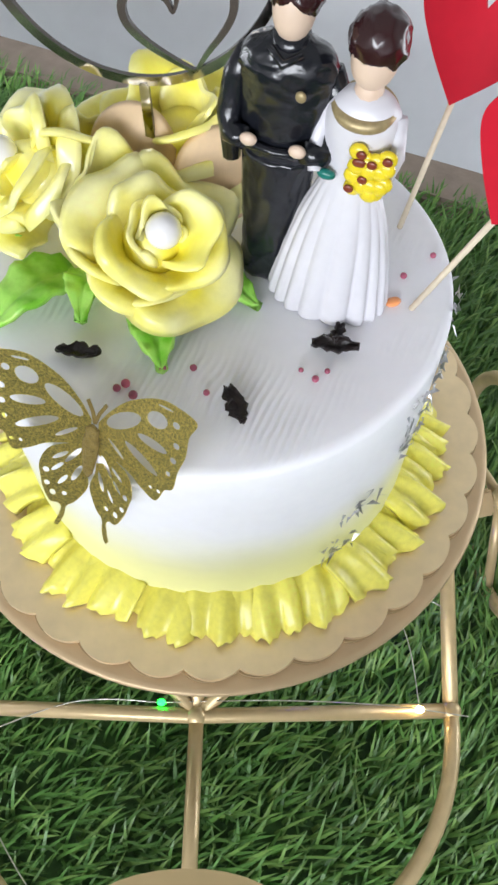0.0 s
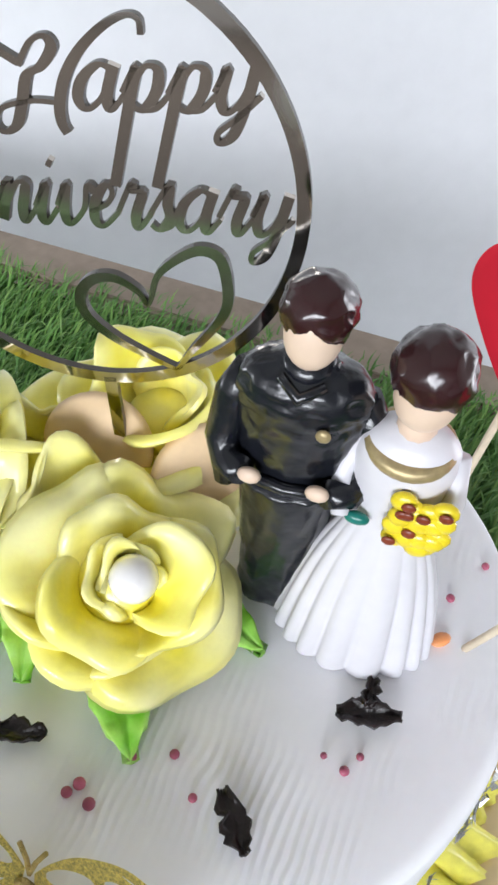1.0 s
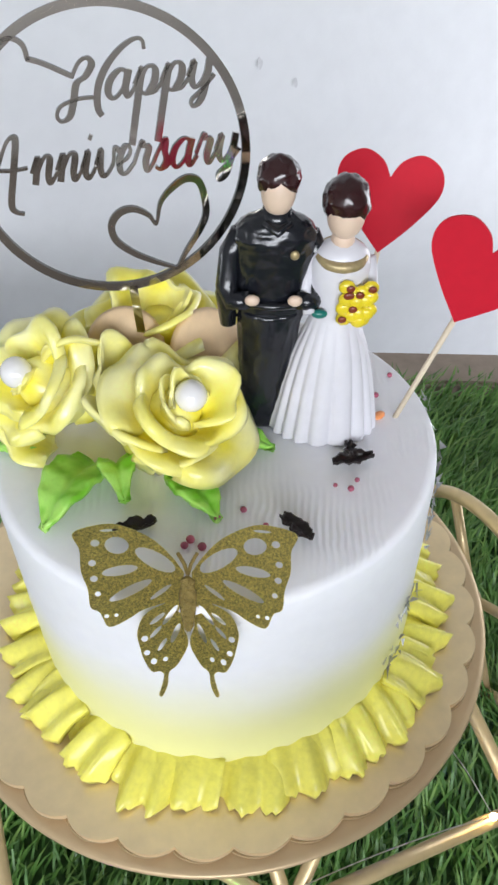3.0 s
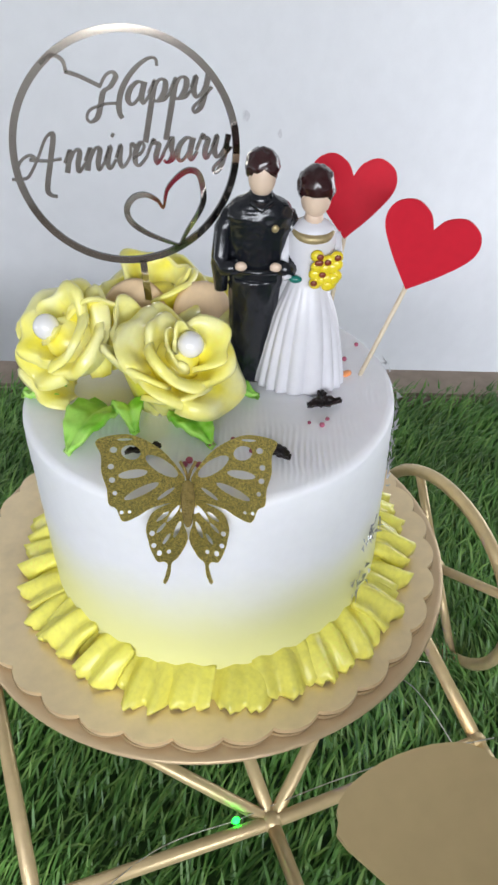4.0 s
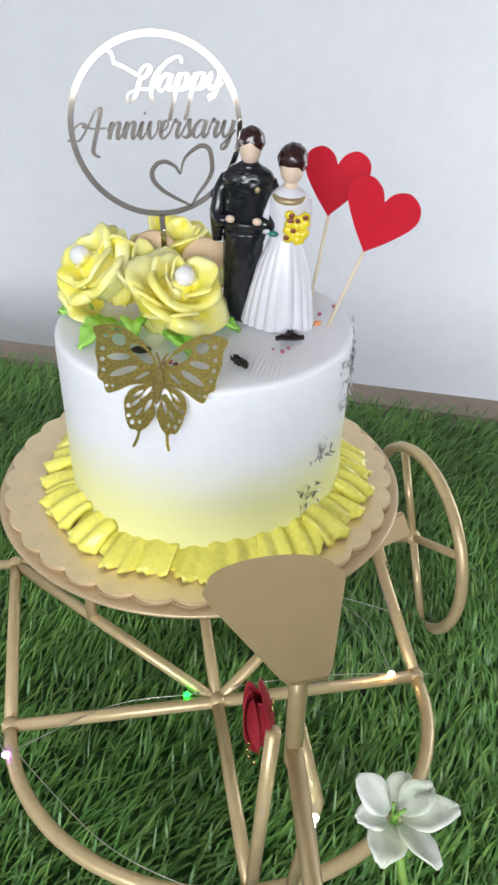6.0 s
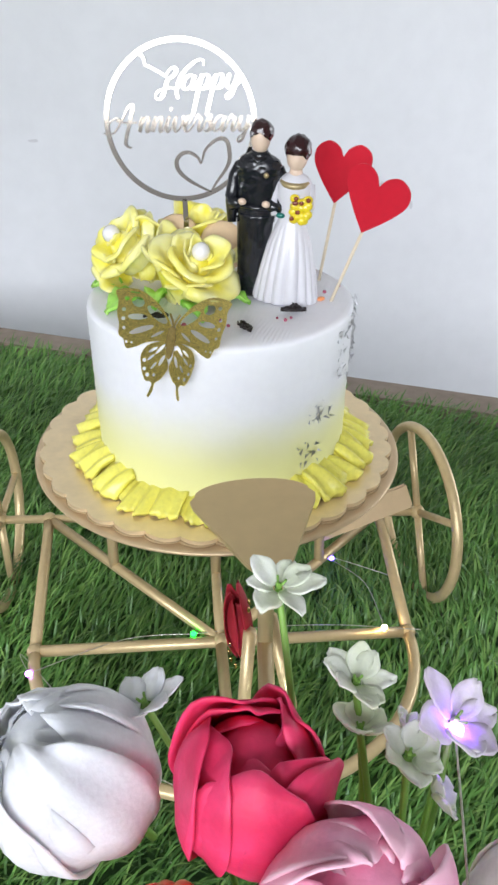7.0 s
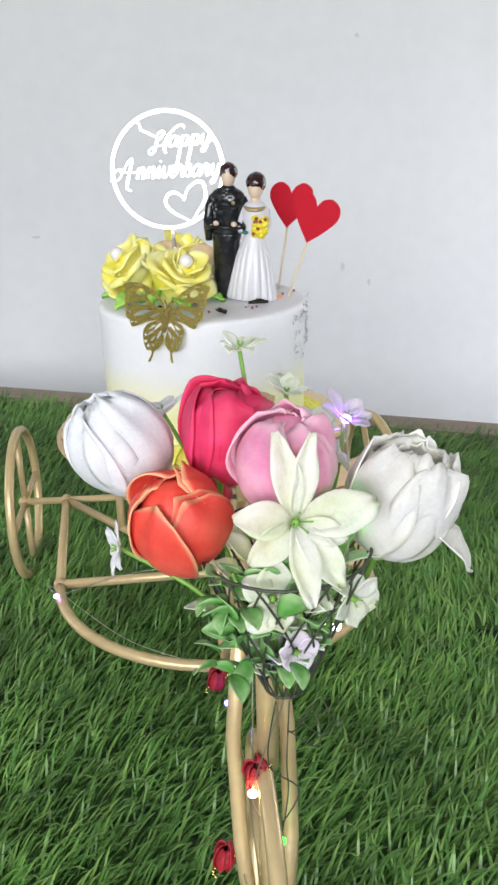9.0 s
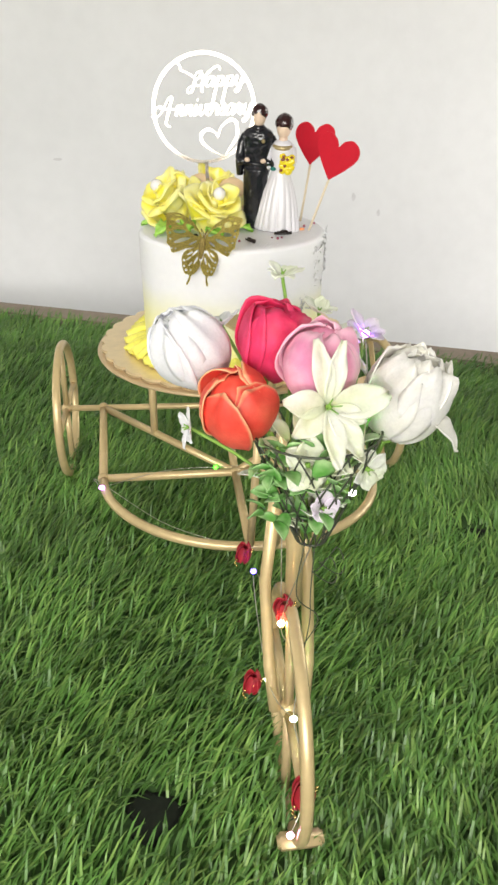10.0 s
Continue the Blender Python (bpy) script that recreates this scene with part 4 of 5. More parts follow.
flake(0.0404, -0.0140, 0.0175, 1, -8)
flake(0.0415, -0.0080, 0.0090, 6, 70)
flake(0.0038, -0.0400, 0.0165, 2, -70)
flake(-0.0535, -0.0170, 0.0170, 3, -6)
for k, (x, y, big) in enumerate(((-0.0115, -0.0230, 1), (-0.0065, -0.0340, 0.9), (-0.0355, -0.0300, 1.25), (-0.0385, -0.0320, 1.1), (-0.0325, -0.0350, 1.25), (-0.0225, -0.0235, 1), (0.0695, 0.0220, 1), (0.0825, 0.0330, 0.9), (0.0325, -0.0280, 1), (0.0275, -0.0240, 0.7), (0.0370, -0.0245, 0.8), (0.0615, 0.0140, 0.9))):
    bm = blob((0, 0, 0), (0.0014 * big, 0.0014 * big, 0.0013 * big), 2)
    ob = tagged(part("sugar_bead", bm, M_SPRINKLE), "small dusky pink sugar bead on the cream", "sugar bead", "sugar beads on the cake")
    ob.matrix_world = Matrix.Translation((x, y, 0.2878))
jelly = blob((0, 0, 0), (0.0034, 0.0022, 0.0014), 2)
ob = tagged(part("orange_crumb", jelly, M_ORANGE_BEAD), "small orange jelly crumb at the foot of a pick", "crumb")
ob.matrix_world = pose(0.0640, 0.0085, 0.2878, 0, 0, 20)


def silver_scrap(angle, z, size, seed):
    rnd = random.Random(seed)
    bm = bmesh.new()
    for k in range(9):
        a, h = rnd.uniform(-1, 1), rnd.uniform(-1, 1)
        p = Vector((a * size, -0.0006, h * size))
        q = p + Vector((rnd.uniform(-1, 1), -rnd.uniform(0.1, 0.6), rnd.uniform(-1, 1))) * size * 0.7
        r = p + Vector((rnd.uniform(-1, 1), -rnd.uniform(0.0, 0.3), rnd.uniform(-1, 1))) * size * 0.5
        vs = [bm.verts.new(v) for v in (p, q, r)]
        bm.faces.new(vs)
    bmesh.ops.solidify(bm, geom=list(bm.faces), thickness=0.0002)
    ob = part("silver_leaf_scrap", bm, M_SILVER, smooth=False)
    ob.matrix_world = Matrix.Translation((CX, CY, z)) @ Matrix.Rotation(radians(angle + 90), 4, "Z") @ Matrix.Translation((0, -0.0962, 0))
    return tagged(ob, "crinkled scrap of silver leaf stuck to the cake's side", "silver leaf", "silver leaf scraps")


for k, (a, z, s) in enumerate(((-48, 0.2275, 0.0085), (-54, 0.2260, 0.0060), (-59, 0.1985, 0.0075), (-54, 0.1965, 0.0080), (-35, 0.2465, 0.0080), (-36, 0.2610, 0.0060), (-30, 0.2800, 0.0075), (-38, 0.2770, 0.0050), (-27, 0.2420, 0.0070), (-18, 0.2690, 0.0080), (-10, 0.2500, 0.0075), (-12, 0.2800, 0.0085), (-3, 0.2740, 0.0085), (-22, 0.2560, 0.0080), (-15, 0.2580, 0.0070), (2, 0.2600, 0.0080))):
    silver_scrap(a, z, s, 40 + k)

# ---- artificial flowers in the front basket ----
def petal_cloth(name, a, b, sss=0.35):
    return two_tone(name, a, b, 60, 0.6, sss=sss, bump=0.12, lo=0.35, hi=0.65, bscale=500)


M_CRIMSON = petal_cloth("crimson_fabric", (0.64, 0.016, 0.085), (0.78, 0.045, 0.15))
M_PINK = pale_edge(petal_cloth("pink_fabric", (0.82, 0.26, 0.44), (0.90, 0.42, 0.56)), (0.94, 0.58, 0.68), 0.3, 0.2, 0.7)
M_ORANGE = pale_edge(petal_cloth("orange_fabric", (0.80, 0.060, 0.040), (0.88, 0.12, 0.08)), (0.95, 0.48, 0.26), 0.09, 0.06, 0.9)
M_WHITEF = petal_cloth("white_fabric", (0.80, 0.82, 0.86), (0.86, 0.87, 0.90), 0.6)
M_CREAMF = petal_cloth("cream_fabric", (0.90, 0.87, 0.76), (0.93, 0.90, 0.83), 0.7)
M_LILY = petal_cloth("pale_green_fabric", (0.74, 0.80, 0.48), (0.88, 0.88, 0.70), 0.7)
M_BLOSSOM = petal_cloth("pale_blossom_fabric", (0.76, 0.84, 0.56), (0.90, 0.92, 0.80), 0.6)
M_LILAC = petal_cloth("lilac_fabric", (0.74, 0.62, 0.78), (0.84, 0.78, 0.84))
M_LEAF = two_tone("green_plastic_leaf", (0.10, 0.33, 0.06), (0.36, 0.56, 0.26), 60, 0.45)
M_STEM = mat("green_stem", (0.22, 0.42, 0.07), 0.5, vary=0.15)
M_WIRE = mat("dark_wire", (0.07, 0.08, 0.055), 0.5, metal=0.3, vary=0.2)
M_DARKRED = petal_cloth("dark_red_fabric", (0.30, 0.012, 0.02), (0.46, 0.02, 0.04))


def bud_petal(R, phi, half, top, lip, seed, tall, tuck=0.085, wave=1.0):
    """A petal wrapped on an egg: broad in the middle, narrowing to a waved tip, one side tucked in."""
    def f(u, v):
        th = 2.75 + (top - 2.75) * v * (1 - 0.16 * abs(u) ** 2 * v)
        w = half * (0.40 + 0.60 * math.sin(math.pi * (0.10 + 0.66 * v)))
        a = phi + u * w
        wob = (0.03 + 0.07 * v) * wave * (noise.noise((u * 1.7 + seed, v * 1.9, seed * 0.7)) + 0.5 * (wave - 1) * noise.noise((u * 4.5 + seed, v * 3.1, seed * 1.3)) * v)
        edge = 0.6 * tuck * abs(u) ** 4
        r = R * (1 + wob + lip * max(0.0, v - 0.70) * 1.5 + tuck * u + edge)
        return (r * math.sin(th) * math.cos(a), r * math.sin(th) * math.sin(a), -r * tall * math.cos(math.pi - th))
    return sheet(f, 14, 12, 0.0007)


def rose_bud(label, c, axis, R, material, seed, spin=0, opened=0.25, tall=1.15, outer=0.62, tuck=0.085, fill=0.62, wave=1.0):
    rose = empty("artificial_rose", label, "artificial flower", "artificial flowers in the basket", frame_z(c, axis, spin))
    rnd = random.Random(seed)
    core = blob((0, 0, -0.05 * R), (R * fill, R * fill, R * (fill + 0.18) * tall), 3)
    part("core", plain_heart(core), material, rose)
    for k, (n, rr, half, top, lip) in enumerate(((5, 1.0, 52, outer * 1.15, opened), (4, 0.92, 56, outer * 0.8, opened * 0.8), (3, 0.80, 66, 0.34, 0.2), (3, 0.64, 70, 0.26, 0.14))):
        for i in range(n):
            phi = 2 * math.pi * (i + 0.45 * k) / n + rnd.uniform(-0.2, 0.2)
            part("petal", bud_petal(R * rr * rnd.uniform(0.97, 1.03), phi, radians(half), top + rnd.uniform(-0.1, 0.12), lip, seed * 3 + i + 5 * k, tall, tuck, wave), material, rose)
    part("calyx", lathe([(0.0012, -R * tall - 0.018), (0.0014, -R * tall - 0.004), (R * 0.30, -R * tall + 0.001), (R * 0.42, -R * tall + 0.005)], 14), M_STEM, rose)
    return rose


rose_bud("crimson fabric rose in the wire basket", (-0.0375, -0.3985, 0.3230), (0.10, -0.10, 1), 0.0186, M_CRIMSON, 2, 200, opened=0.26, outer=0.48, fill=0.72)
rose_bud("pink fabric rose in the wire basket", (-0.0185, -0.4300, 0.3215), (0.15, -0.30, 1), 0.0196, M_PINK, 4, 30, opened=0.10, outer=0.22, tall=1.06, tuck=0.11, fill=0.80, wave=1.25)
rose_bud("orange red fabric rose in the wire basket", (-0.0605, -0.4285, 0.2980), (-0.25, -0.55, 1), 0.0198, M_ORANGE, 6, 110, opened=0.12, outer=0.30, tall=1.12, tuck=0.08, fill=0.78)
rose_bud("white fabric rose in the wire basket", (-0.0810, -0.3845, 0.3155), (-0.45, -0.1, 0.9), 0.0218, M_WHITEF, 8, 10, opened=0.16, tall=1.08, outer=0.30, tuck=0.03, fill=0.78, wave=1.7)
rose_bud("cream fabric rose with wide drooping petals", (0.0300, -0.4305, 0.3000), (0.30, -0.10, 0.92), 0.0218, M_CREAMF, 11, 140, opened=0.26, tall=1.22, outer=0.46, tuck=0.03, wave=2.0)
cream_bud = bpy.data.objects["artificial_rose.004"]


def strap_petal(length, width, bend, phi, rise, seed, thick=0.0005, cup=0.25):
    """A long petal that leaves the centre at azimuth phi and bends back."""
    def f(u, v):
        w = width * math.sin(math.pi * (0.06 + 0.86 * v) ** 0.85)
        out = 0.0015 + length * v * (1 - 0.15 * v * bend)
        z = rise * v - bend * length * 0.5 * v * v + cup * w * u * u + 0.14 * length * v * noise.noise((u * 1.6, v * 3.4, seed * 3.3))
        c, s = math.cos(phi), math.sin(phi)
        return (out * c - u * w * s, out * s + u * w * c, z)
    return sheet(f, 6, 9, thick)


def starry(name, label, c, axis, n, length, width, material, seed, bend=0.5, rise=0.010, category="artificial flower", stem_to=None, group="artificial flowers in the basket"):
    fl = empty(name, label, category, group, frame_z(c, axis, seed * 37))
    rnd = random.Random(seed)
    for i in range(n):
        phi = 2 * math.pi * i / n + rnd.uniform(-0.30, 0.30)
        part("petal", strap_petal(length * rnd.uniform(0.72, 1.15), 1.4 * width * rnd.uniform(0.8, 1.2), bend * rnd.uniform(0.2, 1.7), phi, rise, seed + i), material, fl)
    part("centre", blob((0, 0, 0.001), (width * 0.32, width * 0.32, width * 0.5), 2), M_STEM, fl)
    for i in range(3):
        d = Vector((math.cos(i * 2.1), math.sin(i * 2.1), 2.2)).normalized()
        part("stamen", tube(bmesh.new(), [(0, 0, 0), d * length * 0.35], 0.0004, 5), M_STEM, fl)
    if stem_to is not None:
        st = bar("stem", curve_points([tuple(Vector(c)), tuple((Vector(c) + Vector(stem_to)) / 2 + Vector((0.004, 0, 0))), tuple(stem_to)], 6), 0.0010, None, M_STEM, 6)
        st.parent, st.matrix_parent_inverse = fl, fl.matrix_world.inverted()
    return fl


BASK = Vector((-0.0190, -0.4325, 0.0))
drooping = part("petal", strap_petal(0.025, 0.0115, 0.7, 0.0, 0.004, 4), M_CREAMF, None)
drooping.matrix_world = pose(0.0390, -0.4425, 0.2920, 0, 38, -20)
drooping.parent, drooping.matrix_parent_inverse = cream_bud, cream_bud.matrix_world.inverted()


def lily(c, axis, petals):
    """Uneven long petals; each has an angle round the centre, a length, a half width and a bend."""
    ez = Vector(axis).normalized()
    ey = (Vector((0, 0, 1)) - ez * ez.z).normalized()
    m = Matrix((ey.cross(ez), ey, ez)).transposed().to_4x4()
    m.translation = c
    fl = empty("artificial_lily", "pale green fabric lily hanging over the basket", "artificial flower", "artificial flowers in the basket", m)
    for k, (angle, length, width, bend) in enumerate(petals):
        part("petal", strap_petal(length, width, bend, radians(angle), 0.009, k + 3, cup=0.35), M_LILY, fl)
    part("centre", blob((0, 0, 0.001), (0.0016, 0.0016, 0.003), 2), M_STEM, fl)
    for i in range(4):
        d = Vector((math.cos(i * 1.7), math.sin(i * 1.7), 2.4)).normalized()
        part("stamen", tube(bmesh.new(), [(0, 0, 0), d * 0.010], 0.0004, 5), M_STEM, fl)
    st = bar("stem", curve_points([tuple(c), tuple(Vector(c) + Vector((0.004, 0.012, -0.030))), tuple(BASK + Vector((0, 0, 0.25)))], 6), 0.0010, None, M_STEM, 6)
    st.parent, st.matrix_parent_inverse = fl, m.inverted()


lily((-0.0205, -0.4600, 0.3105), (0.12, -0.90, 0.42), ((97, 0.033, 0.0058, 0.25), (74, 0.031, 0.0050, 0.1), (4, 0.034, 0.0084, 0.5), (168, 0.024, 0.0072, 0.7), (272, 0.031, 0.0060, 0.4), (300, 0.032, 0.0062, 0.6), (214, 0.024, 0.0062, 0.9), (334, 0.022, 0.0052, 0.8)))
starry("white_blossom", "small pale blossom on a green stem above the roses", (-0.0247, -0.3560, 0.3462), (0.1, -0.1, 1), 7, 0.0110, 0.0026, M_BLOSSOM, 5, 0.5, 0.006, stem_to=BASK + Vector((-0.010, 0.03, 0.27)))
starry("white_blossom", "small pale blossom on a green stem beside the pink rose", (-0.0070, -0.3765, 0.3300), (0.2, -0.2, 1), 8, 0.0085, 0.0024, M_BLOSSOM, 6, 0.3, 0.006, stem_to=BASK + Vector((0.006, 0.03, 0.27)))
starry("lilac_blossom", "small lilac blossom lit by a string light", (0.0190, -0.3825, 0.3180), (0.4, -0.3, 0.85), 6, 0.0130, 0.0040, M_LILAC, 7, 0.3, 0.006, stem_to=BASK + Vector((0.012, 0.02, 0.26)))
starry("white_blossom", "small white blossom between the white and crimson roses", (-0.0620, -0.3715, 0.3230), (-0.3, 0.1, 1), 6, 0.0100, 0.0030, M_WHITEF, 8, 0.3, 0.006, stem_to=BASK + Vector((-0.018, 0.03, 0.26)))
starry("white_blossom", "narrow white blossom beside the orange rose", (-0.0850, -0.4165, 0.2820), (-0.9, -0.2, 0.2), 6, 0.0110, 0.0024, M_WHITEF, 9, 0.4, 0.004, stem_to=BASK + Vector((-0.02, 0.0, 0.25)))
starry("lilac_blossom", "small violet blossom under the basket rim", (-0.0190, -0.4535, 0.2490), (0.3, -0.9, 0.1), 5, 0.0090, 0.0036, M_LILAC, 10, 0.4, 0.004, stem_to=BASK + Vector((0, 0.0, 0.22)))
for k, (c, ax) in enumerate((((0.0070, -0.3845, 0.3160), (0.6, 0.1, 0.8)), ((0.0120, -0.3925, 0.3040), (0.8, -0.1, 0.4)), ((-0.0070, -0.3845, 0.3210), (0.1, 0.3, 1)), ((0.0030, -0.3935, 0.3210), (0.3, -0.2, 1)))):
    starry("white_blossom", "small pale blossom in the cluster behind the pink rose", c, ax, 6, 0.0075, 0.0026, M_BLOSSOM, 30 + k, 0.3, 0.005, stem_to=BASK + Vector((0.008, 0.02, 0.26)))
starry("white_blossom", "pale blossom low in the basket", (-0.0280, -0.4545, 0.2760), (-0.1, -1, 0.2), 5, 0.0150, 0.0048, M_LILY, 12, 0.3, 0.005, stem_to=BASK + Vector((0, 0.0, 0.23)))
starry("white_blossom", "pale blossom at the basket's edge", (0.0050, -0.4485, 0.2680), (0.5, -0.9, -0.1), 5, 0.0140, 0.0044, M_BLOSSOM, 13, 0.3, 0.005, stem_to=BASK + Vector((0, 0.0, 0.23)))


def leaf_mesh(length, width, seed):
    def f(u, v):
        w = width * math.sin(math.pi * (0.05 + 0.93 * v) ** 0.9)
        return (u * w, v * length, 0.10 * length * math.sin(v * 2.6) + 0.35 * w * u * u)
    return sheet(f, 6, 8, 0.0004)


spray = empty("foliage_spray", "spray of small green plastic leaves in the wire basket", "artificial leaves", m=Matrix.Translation(BASK))
rnd = random.Random(21)
leafdata = []
for k in range(120):
    if k < 4:
        ob = part("leaf", leaf_mesh(0.017, 0.0052, k), (M_LILY, M_LEAF, M_BLOSSOM, M_LEAF)[k], spray)
        leafdata.append(ob.data)
    else:
        ob = new("leaf", leafdata[k % 4])
        ob.parent = spray
    a, h = rnd.uniform(0, 2 * math.pi), rnd.random()
    r = (0.006 + 0.019 * h) * math.sqrt(rnd.uniform(0.3, 1)) * (1.6 if k % 3 == 0 and math.cos(a) < 0.2 else 1.0)
    ob.matrix_local = pose(r * math.cos(a), r * math.sin(a), 0.222 + 0.060 * h, rnd.uniform(10, 80), rnd.uniform(-40, 40), math.degrees(a) - 90 + rnd.uniform(-40, 40))
for k in range(64):
    ob = new("leaf", leafdata[1 + 2 * (k % 2)])
    ob.parent = spray
    ob.matrix_local = pose(rnd.gauss(-0.012, 0.013), rnd.gauss(-0.012, 0.008), rnd.uniform(0.238, 0.284), rnd.uniform(-40, 50), rnd.uniform(-50, 50), rnd.uniform(60, 230)) @ Matrix.Diagonal((0.8, 0.75, 0.8, 1))
for k in range(9):
    a = k * 0.7
    bar("stalk", [(0.004 * math.cos(a), 0.004 * math.sin(a), 0.212), (0.010 * math.cos(a), 0.010 * math.sin(a), 0.240), (0.024 * math.cos(a), 0.024 * math.sin(a), 0.28)], 0.0009, spray, M_STEM, 6)

basket = empty("wire_basket", "dark wire mesh basket tied to the tricycle's handlebar", "wire basket", m=Matrix.Translation(BASK))
NB = 17


def cone_point(k, h):
    a = 2 * math.pi * k / NB
    r = 0.008 + 0.027 * h ** 0.9
    return (r * math.cos(a), r * math.sin(a), 0.214 + 0.072 * h)


for k in range(NB):
    for s in (-1, 1):
        bar("wire", [cone_point(k + s * 2.6 * h, h) for h in [i / 12 for i in range(13)]], 0.00050, basket, M_WIRE, 5)
for h, nm in ((1.0, "rim_wire"), (0.02, "base_wire")):
    part(nm, tube(bmesh.new(), [cone_point(NB * i / 32, h) for i in range(32)], 0.0007, 6, closed=True), M_WIRE, basket)


# ---- small red roses with bead chains ----
def small_rose(c, size, label, tilt):
    root = empty("small_red_rose", label, "artificial flower", "small red roses on the stand", pose(*c, *tilt))
    for i in range(6):
        a = i * 1.15
        part("petal", bud_petal(size * (1 - 0.09 * i), a, radians(66), 0.20, 0.22, i * 3 + 1, 1.5, 0.14), M_DARKRED, root)
    for i in range(9):
        part("bead", blob((size * 0.9 * math.cos(i * 0.5), -size * 0.5, size * (1.2 - 0.33 * i)), (0.0011, 0.0011, 0.0011), 1), M_GOLDBEAD, root)
    return root


M_GOLDBEAD = mat("gold_bead", (0.75, 0.58, 0.25), 0.2, metal=1.0, vary=0.1)
small_rose((-0.0200, -0.2170, 0.1970), 0.0085, "small dark red fabric rose tied under the seat", (8, -6, 0)).scale = (0.90, 0.90, 2.3)
small_rose((-0.0305, -0.4210, 0.1530), 0.0070, "small dark red fabric rose tied to the fork", (10, -10, 20))
small_rose((-0.0345, -0.2650, 0.0840), 0.0070, "small dark red fabric rose on the frame tube", (5, 10, 0))
small_rose((-0.0455, -0.3885, 0.0620), 0.0068, "small dark red fabric rose beside the front wheel", (0, 8, 0))
small_rose((-0.0320, -0.4975, 0.0800), 0.0075, "small dark red fabric rose at the front wheel", (-10, 5, 0))

# ---- string lights ----
lights = empty("string_lights", "thin silver wire of small coloured lights wound round the stand", "string lights")
M_SWIRE = mat("thin_silver_wire", (0.6, 0.58, 0.52), 0.35, metal=0.9, vary=0.1)
LED = {c: glow("led_" + c, rgb, s) for c, rgb, s in (("green", (0.012, 1.0, 0.025), 16), ("warm", (1.0, 0.72, 0.32), 45), ("violet", (0.30, 0.08, 1.0), 65), ("blue", (0.03, 0.02, 1.0), 110), ("white", (0.85, 1.0, 0.90), 35), ("pink", (1.0, 0.35, 0.75), 20))}
spots = [("green", (-0.0390, -0.0900, 0.0690)), ("warm", (0.1055, -0.0925, 0.0620)), ("violet", (-0.1550, -0.1150, 0.0690)), ("blue", (0.0820, -0.0100, 0.0640)), ("violet", (0.1285, -0.0330, 0.0595)),
         ("white", (0.0010, -0.2440, 0.1600)), ("green", (0.0055, -0.4400, 0.2985)), ("warm", (-0.0260, -0.4400, 0.2730)), ("violet", (-0.0151, -0.4330, 0.2260)), ("violet", (0.0185, -0.3855, 0.3190)),
         ("warm", (-0.0340, -0.4285, 0.1500)), ("green", (-0.0215, -0.4350, 0.1243)), ("white", (-0.0395, -0.4185, 0.0950)), ("white", (-0.0300, -0.4565, 0.0980)), ("blue", (-0.0300, -0.2915, 0.0860)), ("violet", (-0.0260, -0.4845, 0.0760)), ("pink", (-0.0390, -0.5000, 0.0500)), ("white", (0.0030, -0.4340, 0.2440))]
for c, p in spots:
    bm = blob(p, (0.0024, 0.0020, 0.0020), 2)
    part("light_bulb", bm, LED[c], lights, c + " light bulb")
for keys in ([spots[0][1], (0.02, -0.089, 0.069), (0.07, -0.090, 0.066), spots[1][1], (0.133, -0.096, 0.060)], [spots[1][1], (0.100, -0.050, 0.070), spots[3][1], spots[4][1]], [spots[2][1], (-0.160, -0.098, 0.068), (-0.10, -0.180, 0.067), (-0.05, -0.217, 0.065)],
             [spots[0][1], (-0.09, -0.090, 0.069), spots[2][1]], [spots[9][1], spots[6][1], spots[17][1], spots[7][1], spots[8][1], spots[10][1], spots[11][1], spots[13][1], spots[15][1], spots[16][1]], [spots[10][1], spots[14][1], spots[12][1], spots[13][1]], [spots[5][1], (-0.02, -0.35, 0.19), spots[10][1]]):
    bar("wire", curve_points(keys, 8), 0.00035, lights, M_SWIRE, 5)
rnd = random.Random(4)
for k in range(2):
    loop = [(BASK.x + 0.010 + 0.007 * math.cos(a) - 0.004 * k, BASK.y - 0.012 + 0.005 * math.sin(a * 2), 0.206 + 0.007 * math.sin(a) - 0.006 * k) for a in [i * 0.35 for i in range(18)]]
    bar("wire", loop, 0.0003, lights, M_WIRE, 5)
for k in range(2):
    bar("wire", curve_points([(BASK.x - 0.006 + 0.006 * k, BASK.y - 0.01, 0.215), (BASK.x - 0.010 + 0.008 * k, BASK.y - 0.014, 0.185), (BASK.x + 0.004 - 0.005 * k, BASK.y - 0.012, 0.165), (BASK.x - 0.008 + 0.004 * k, BASK.y - 0.012, 0.140)], 6), 0.00035, lights, M_WIRE, 5)


# ---- marks on the wall ----
M_MARK = mat("grey_scuff", (0.62, 0.62, 0.64), 0.8, vary=0.15, scale=100)
for k, (x, z, sx, sz) in enumerate(((-0.260, 0.210, 0.014, 0.004), (0.408, 0.117, 0.007, 0.014), (0.470, 0.080, 0.006, 0.011), (0.426, 0.585, 0.007, 0.006))):
    def f(u, v, k=k, sx=sx, sz=sz):
        a = v * 2 * math.pi
        r = (u + 1) / 2 * (0.7 + 0.3 * noise.noise((math.cos(a) + k, math.sin(a), 0)))
        return (r * sx * math.cos(a), 0, r * sz * math.sin(a))
    ob = part("wall_mark", sheet(f, 3, 14, 0.0003), M_MARK, smooth=False)
    ob.matrix_world = pose(x, 1.0535 - 0.01746 * x, z, 0, 0, -1)
    tagged(ob, "small grey scuff on the white wall", "wall mark", "wall marks", kind="structure")


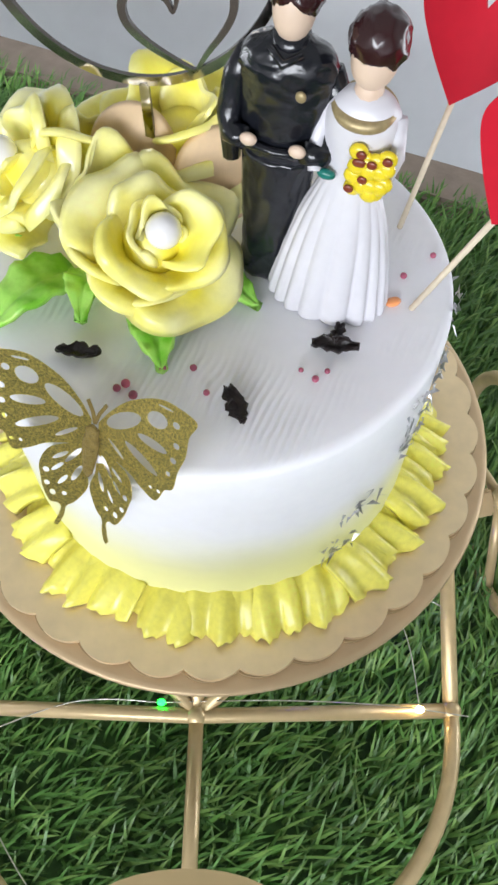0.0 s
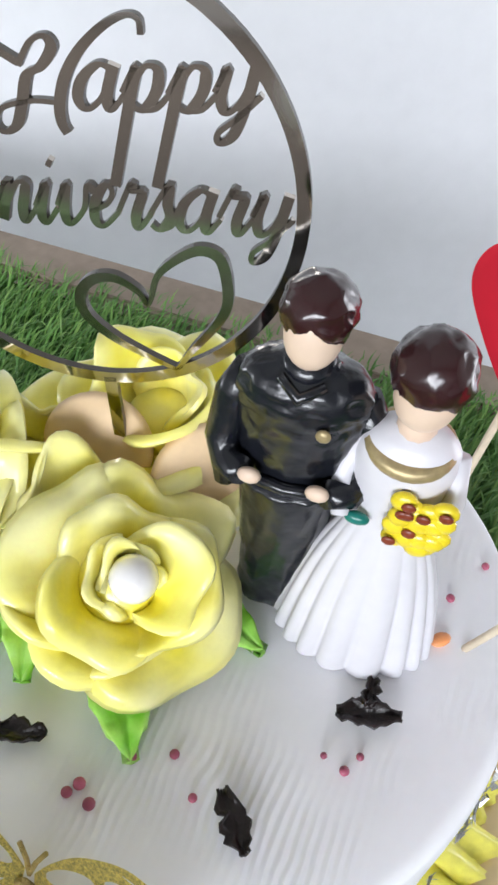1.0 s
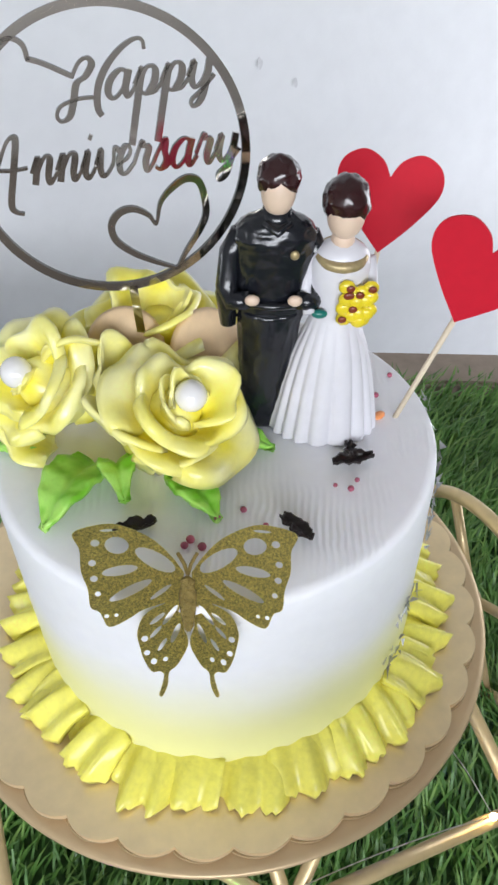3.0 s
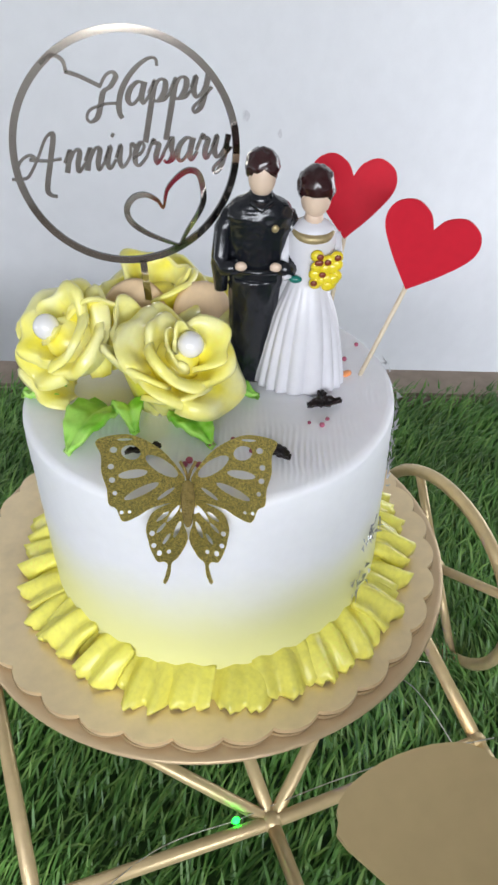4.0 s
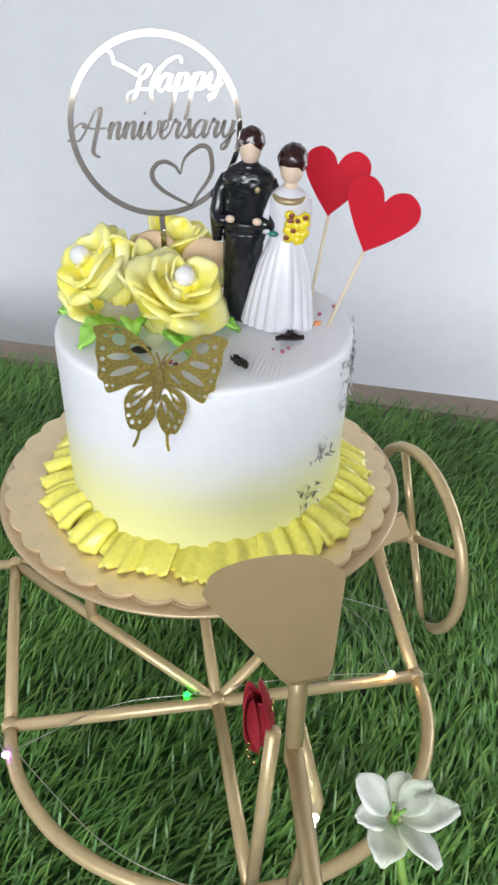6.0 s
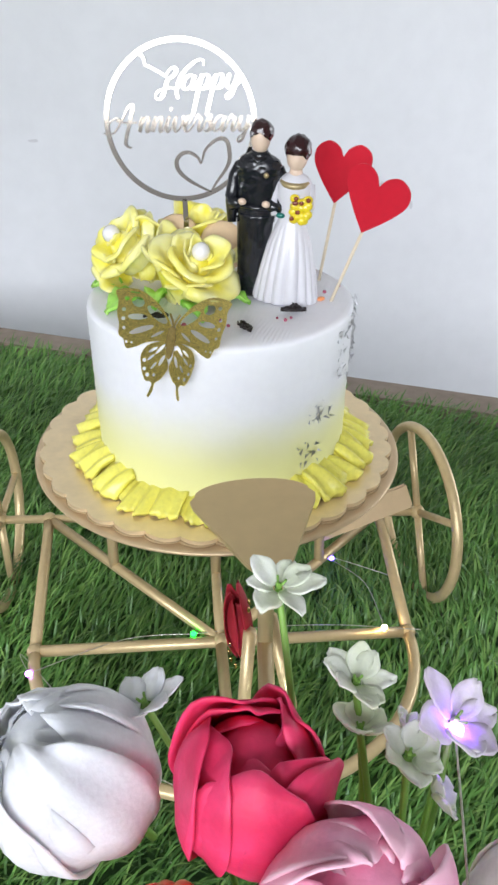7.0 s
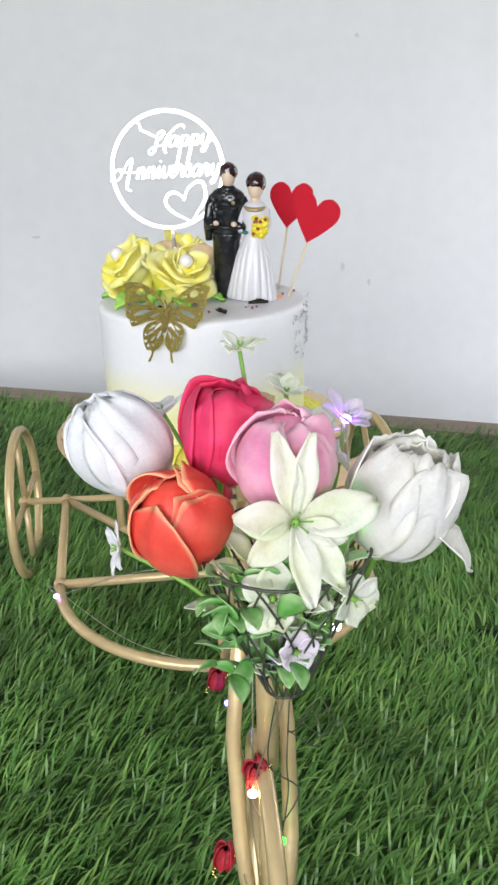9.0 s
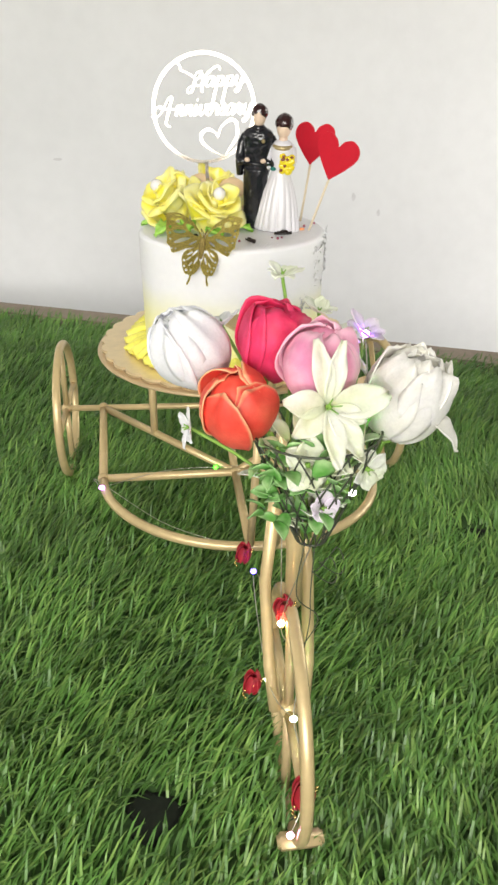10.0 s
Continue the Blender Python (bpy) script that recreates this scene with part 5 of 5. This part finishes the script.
# ---- dark spots on the mat: dark discs where blades are left out ----
M_DARK_SPOT = mat("dark_spot_green", (0.010, 0.016, 0.008), 0.9, vary=0.4, scale=60)
for x, y, a, b in ((-0.120, -0.437, 0.019, 0.021), (0.229, -0.147, 0.012, 0.009)):
    bm = lathe([(0.002, 0.0012), (0.7, 0.0012), (1.0, 0.0002)], 24, (a, b), lambda t, k: 1 + 0.18 * math.sin(3 * t + 1) + 0.1 * math.sin(7 * t) if k else 1)
    ob = tagged(part("bare_patch", bm, M_DARK_SPOT), "dark disc on the grass mat where blades are left out", "bare patch", "bare spots", kind="structure")
    ob.matrix_world = Matrix.Translation((x, y, 0.0008))


# ---- grass blades ----
def grass_material():
    m = bpy.data.materials.new("artificial_grass")
    m.use_nodes = True
    nt = m.node_tree
    p = nt.nodes["Principled BSDF"]
    p.inputs["Roughness"].default_value = 0.42
    geo, ramp = nt.nodes.new("ShaderNodeNewGeometry"), nt.nodes.new("ShaderNodeValToRGB")
    nt.links.new(geo.outputs["Random Per Island"], ramp.inputs[0])
    e = ramp.color_ramp.elements
    e[0].position, e[0].color = 0.0, (0.075, 0.190, 0.038, 1)
    e[1].position, e[1].color = 1.0, (0.22, 0.38, 0.090, 1)
    mid = e.new(0.55)
    mid.color = (0.115, 0.270, 0.052, 1)
    tex, mul = nt.nodes.new("ShaderNodeTexNoise"), nt.nodes.new("ShaderNodeMix")
    nt.links.new(geo.outputs["Position"], tex.inputs["Vector"])
    tex.inputs["Scale"].default_value = 13
    r2 = nt.nodes.new("ShaderNodeMapRange")
    r2.inputs[1].default_value, r2.inputs[2].default_value, r2.inputs[3].default_value, r2.inputs[4].default_value = 0.3, 0.7, 0.62, 1.36
    nt.links.new(tex.outputs[0], r2.inputs[0])
    sc = nt.nodes.new("ShaderNodeVectorMath")
    sc.operation = "SCALE"
    nt.links.new(ramp.outputs[0], sc.inputs[0])
    nt.links.new(r2.outputs[0], sc.inputs["Scale"])
    nt.links.new(sc.outputs[0], p.inputs["Base Color"])
    return m


def grass(count):
    g = np.random.default_rng(7)
    x = g.uniform(-0.80, 0.80, count)
    y = g.uniform(-0.80, 0.78, count)
    keep = (y < edge_y(x) + 0.012) & (np.hypot((x + 0.127) / 0.029, (y + 0.445) / 0.032) > g.uniform(0.55, 1.15, count)) & (np.hypot((x - 0.224) / 0.032, (y + 0.153) / 0.026) > g.uniform(0.5, 1.15, count))
    x, y = x[keep], y[keep]
    n = len(x)
    swirl = 0.7 * np.sin(x * 9 + 1.3 * np.sin(y * 7)) + 0.5 * np.cos(y * 11 + 2 * x)
    ang = 0.75 + 0.55 * swirl + g.normal(0, 0.55, n)
    length, lean = g.uniform(0.016, 0.034, n), g.uniform(0.55, 1.15, n)
    width = g.uniform(0.00065, 0.00125, n)
    dx, dy = np.cos(ang), np.sin(ang)
    verts = np.zeros((n, 7, 3))
    for k, (s, w) in enumerate(((0, 1.0), (0.36, 0.95), (0.72, 0.7))):
        bend = lean * (0.45 + 0.55 * s)
        h, o = length * s * np.cos(bend * 0.95), length * s * np.sin(bend)
        for j, sg in enumerate((-1, 1)):
            verts[:, 2 * k + j] = np.stack([x + dx * o - sg * dy * width * w, y + dy * o + sg * dx * width * w, np.maximum(h, 0) + 0.0003], 1)
    verts[:, 6] = np.stack([x + dx * length * np.sin(lean), y + dy * length * np.sin(lean), np.maximum(length * np.cos(lean * 1.05), 0.002)], 1)
    base = (np.arange(n) * 7)[:, None]
    quads = np.concatenate([base + np.array([[0, 1, 3, 2]]), base + np.array([[2, 3, 5, 4]])], 0)
    tris = base + np.array([[4, 5, 6]])
    me = bpy.data.meshes.new("grass")
    me.from_pydata(verts.reshape(-1, 3), [], quads.tolist() + tris.tolist())
    me.materials.append(grass_material())
    return tagged(new("grass", me), "green artificial grass mat with long combed blades", "grass", kind="stuff")


grass(130000)
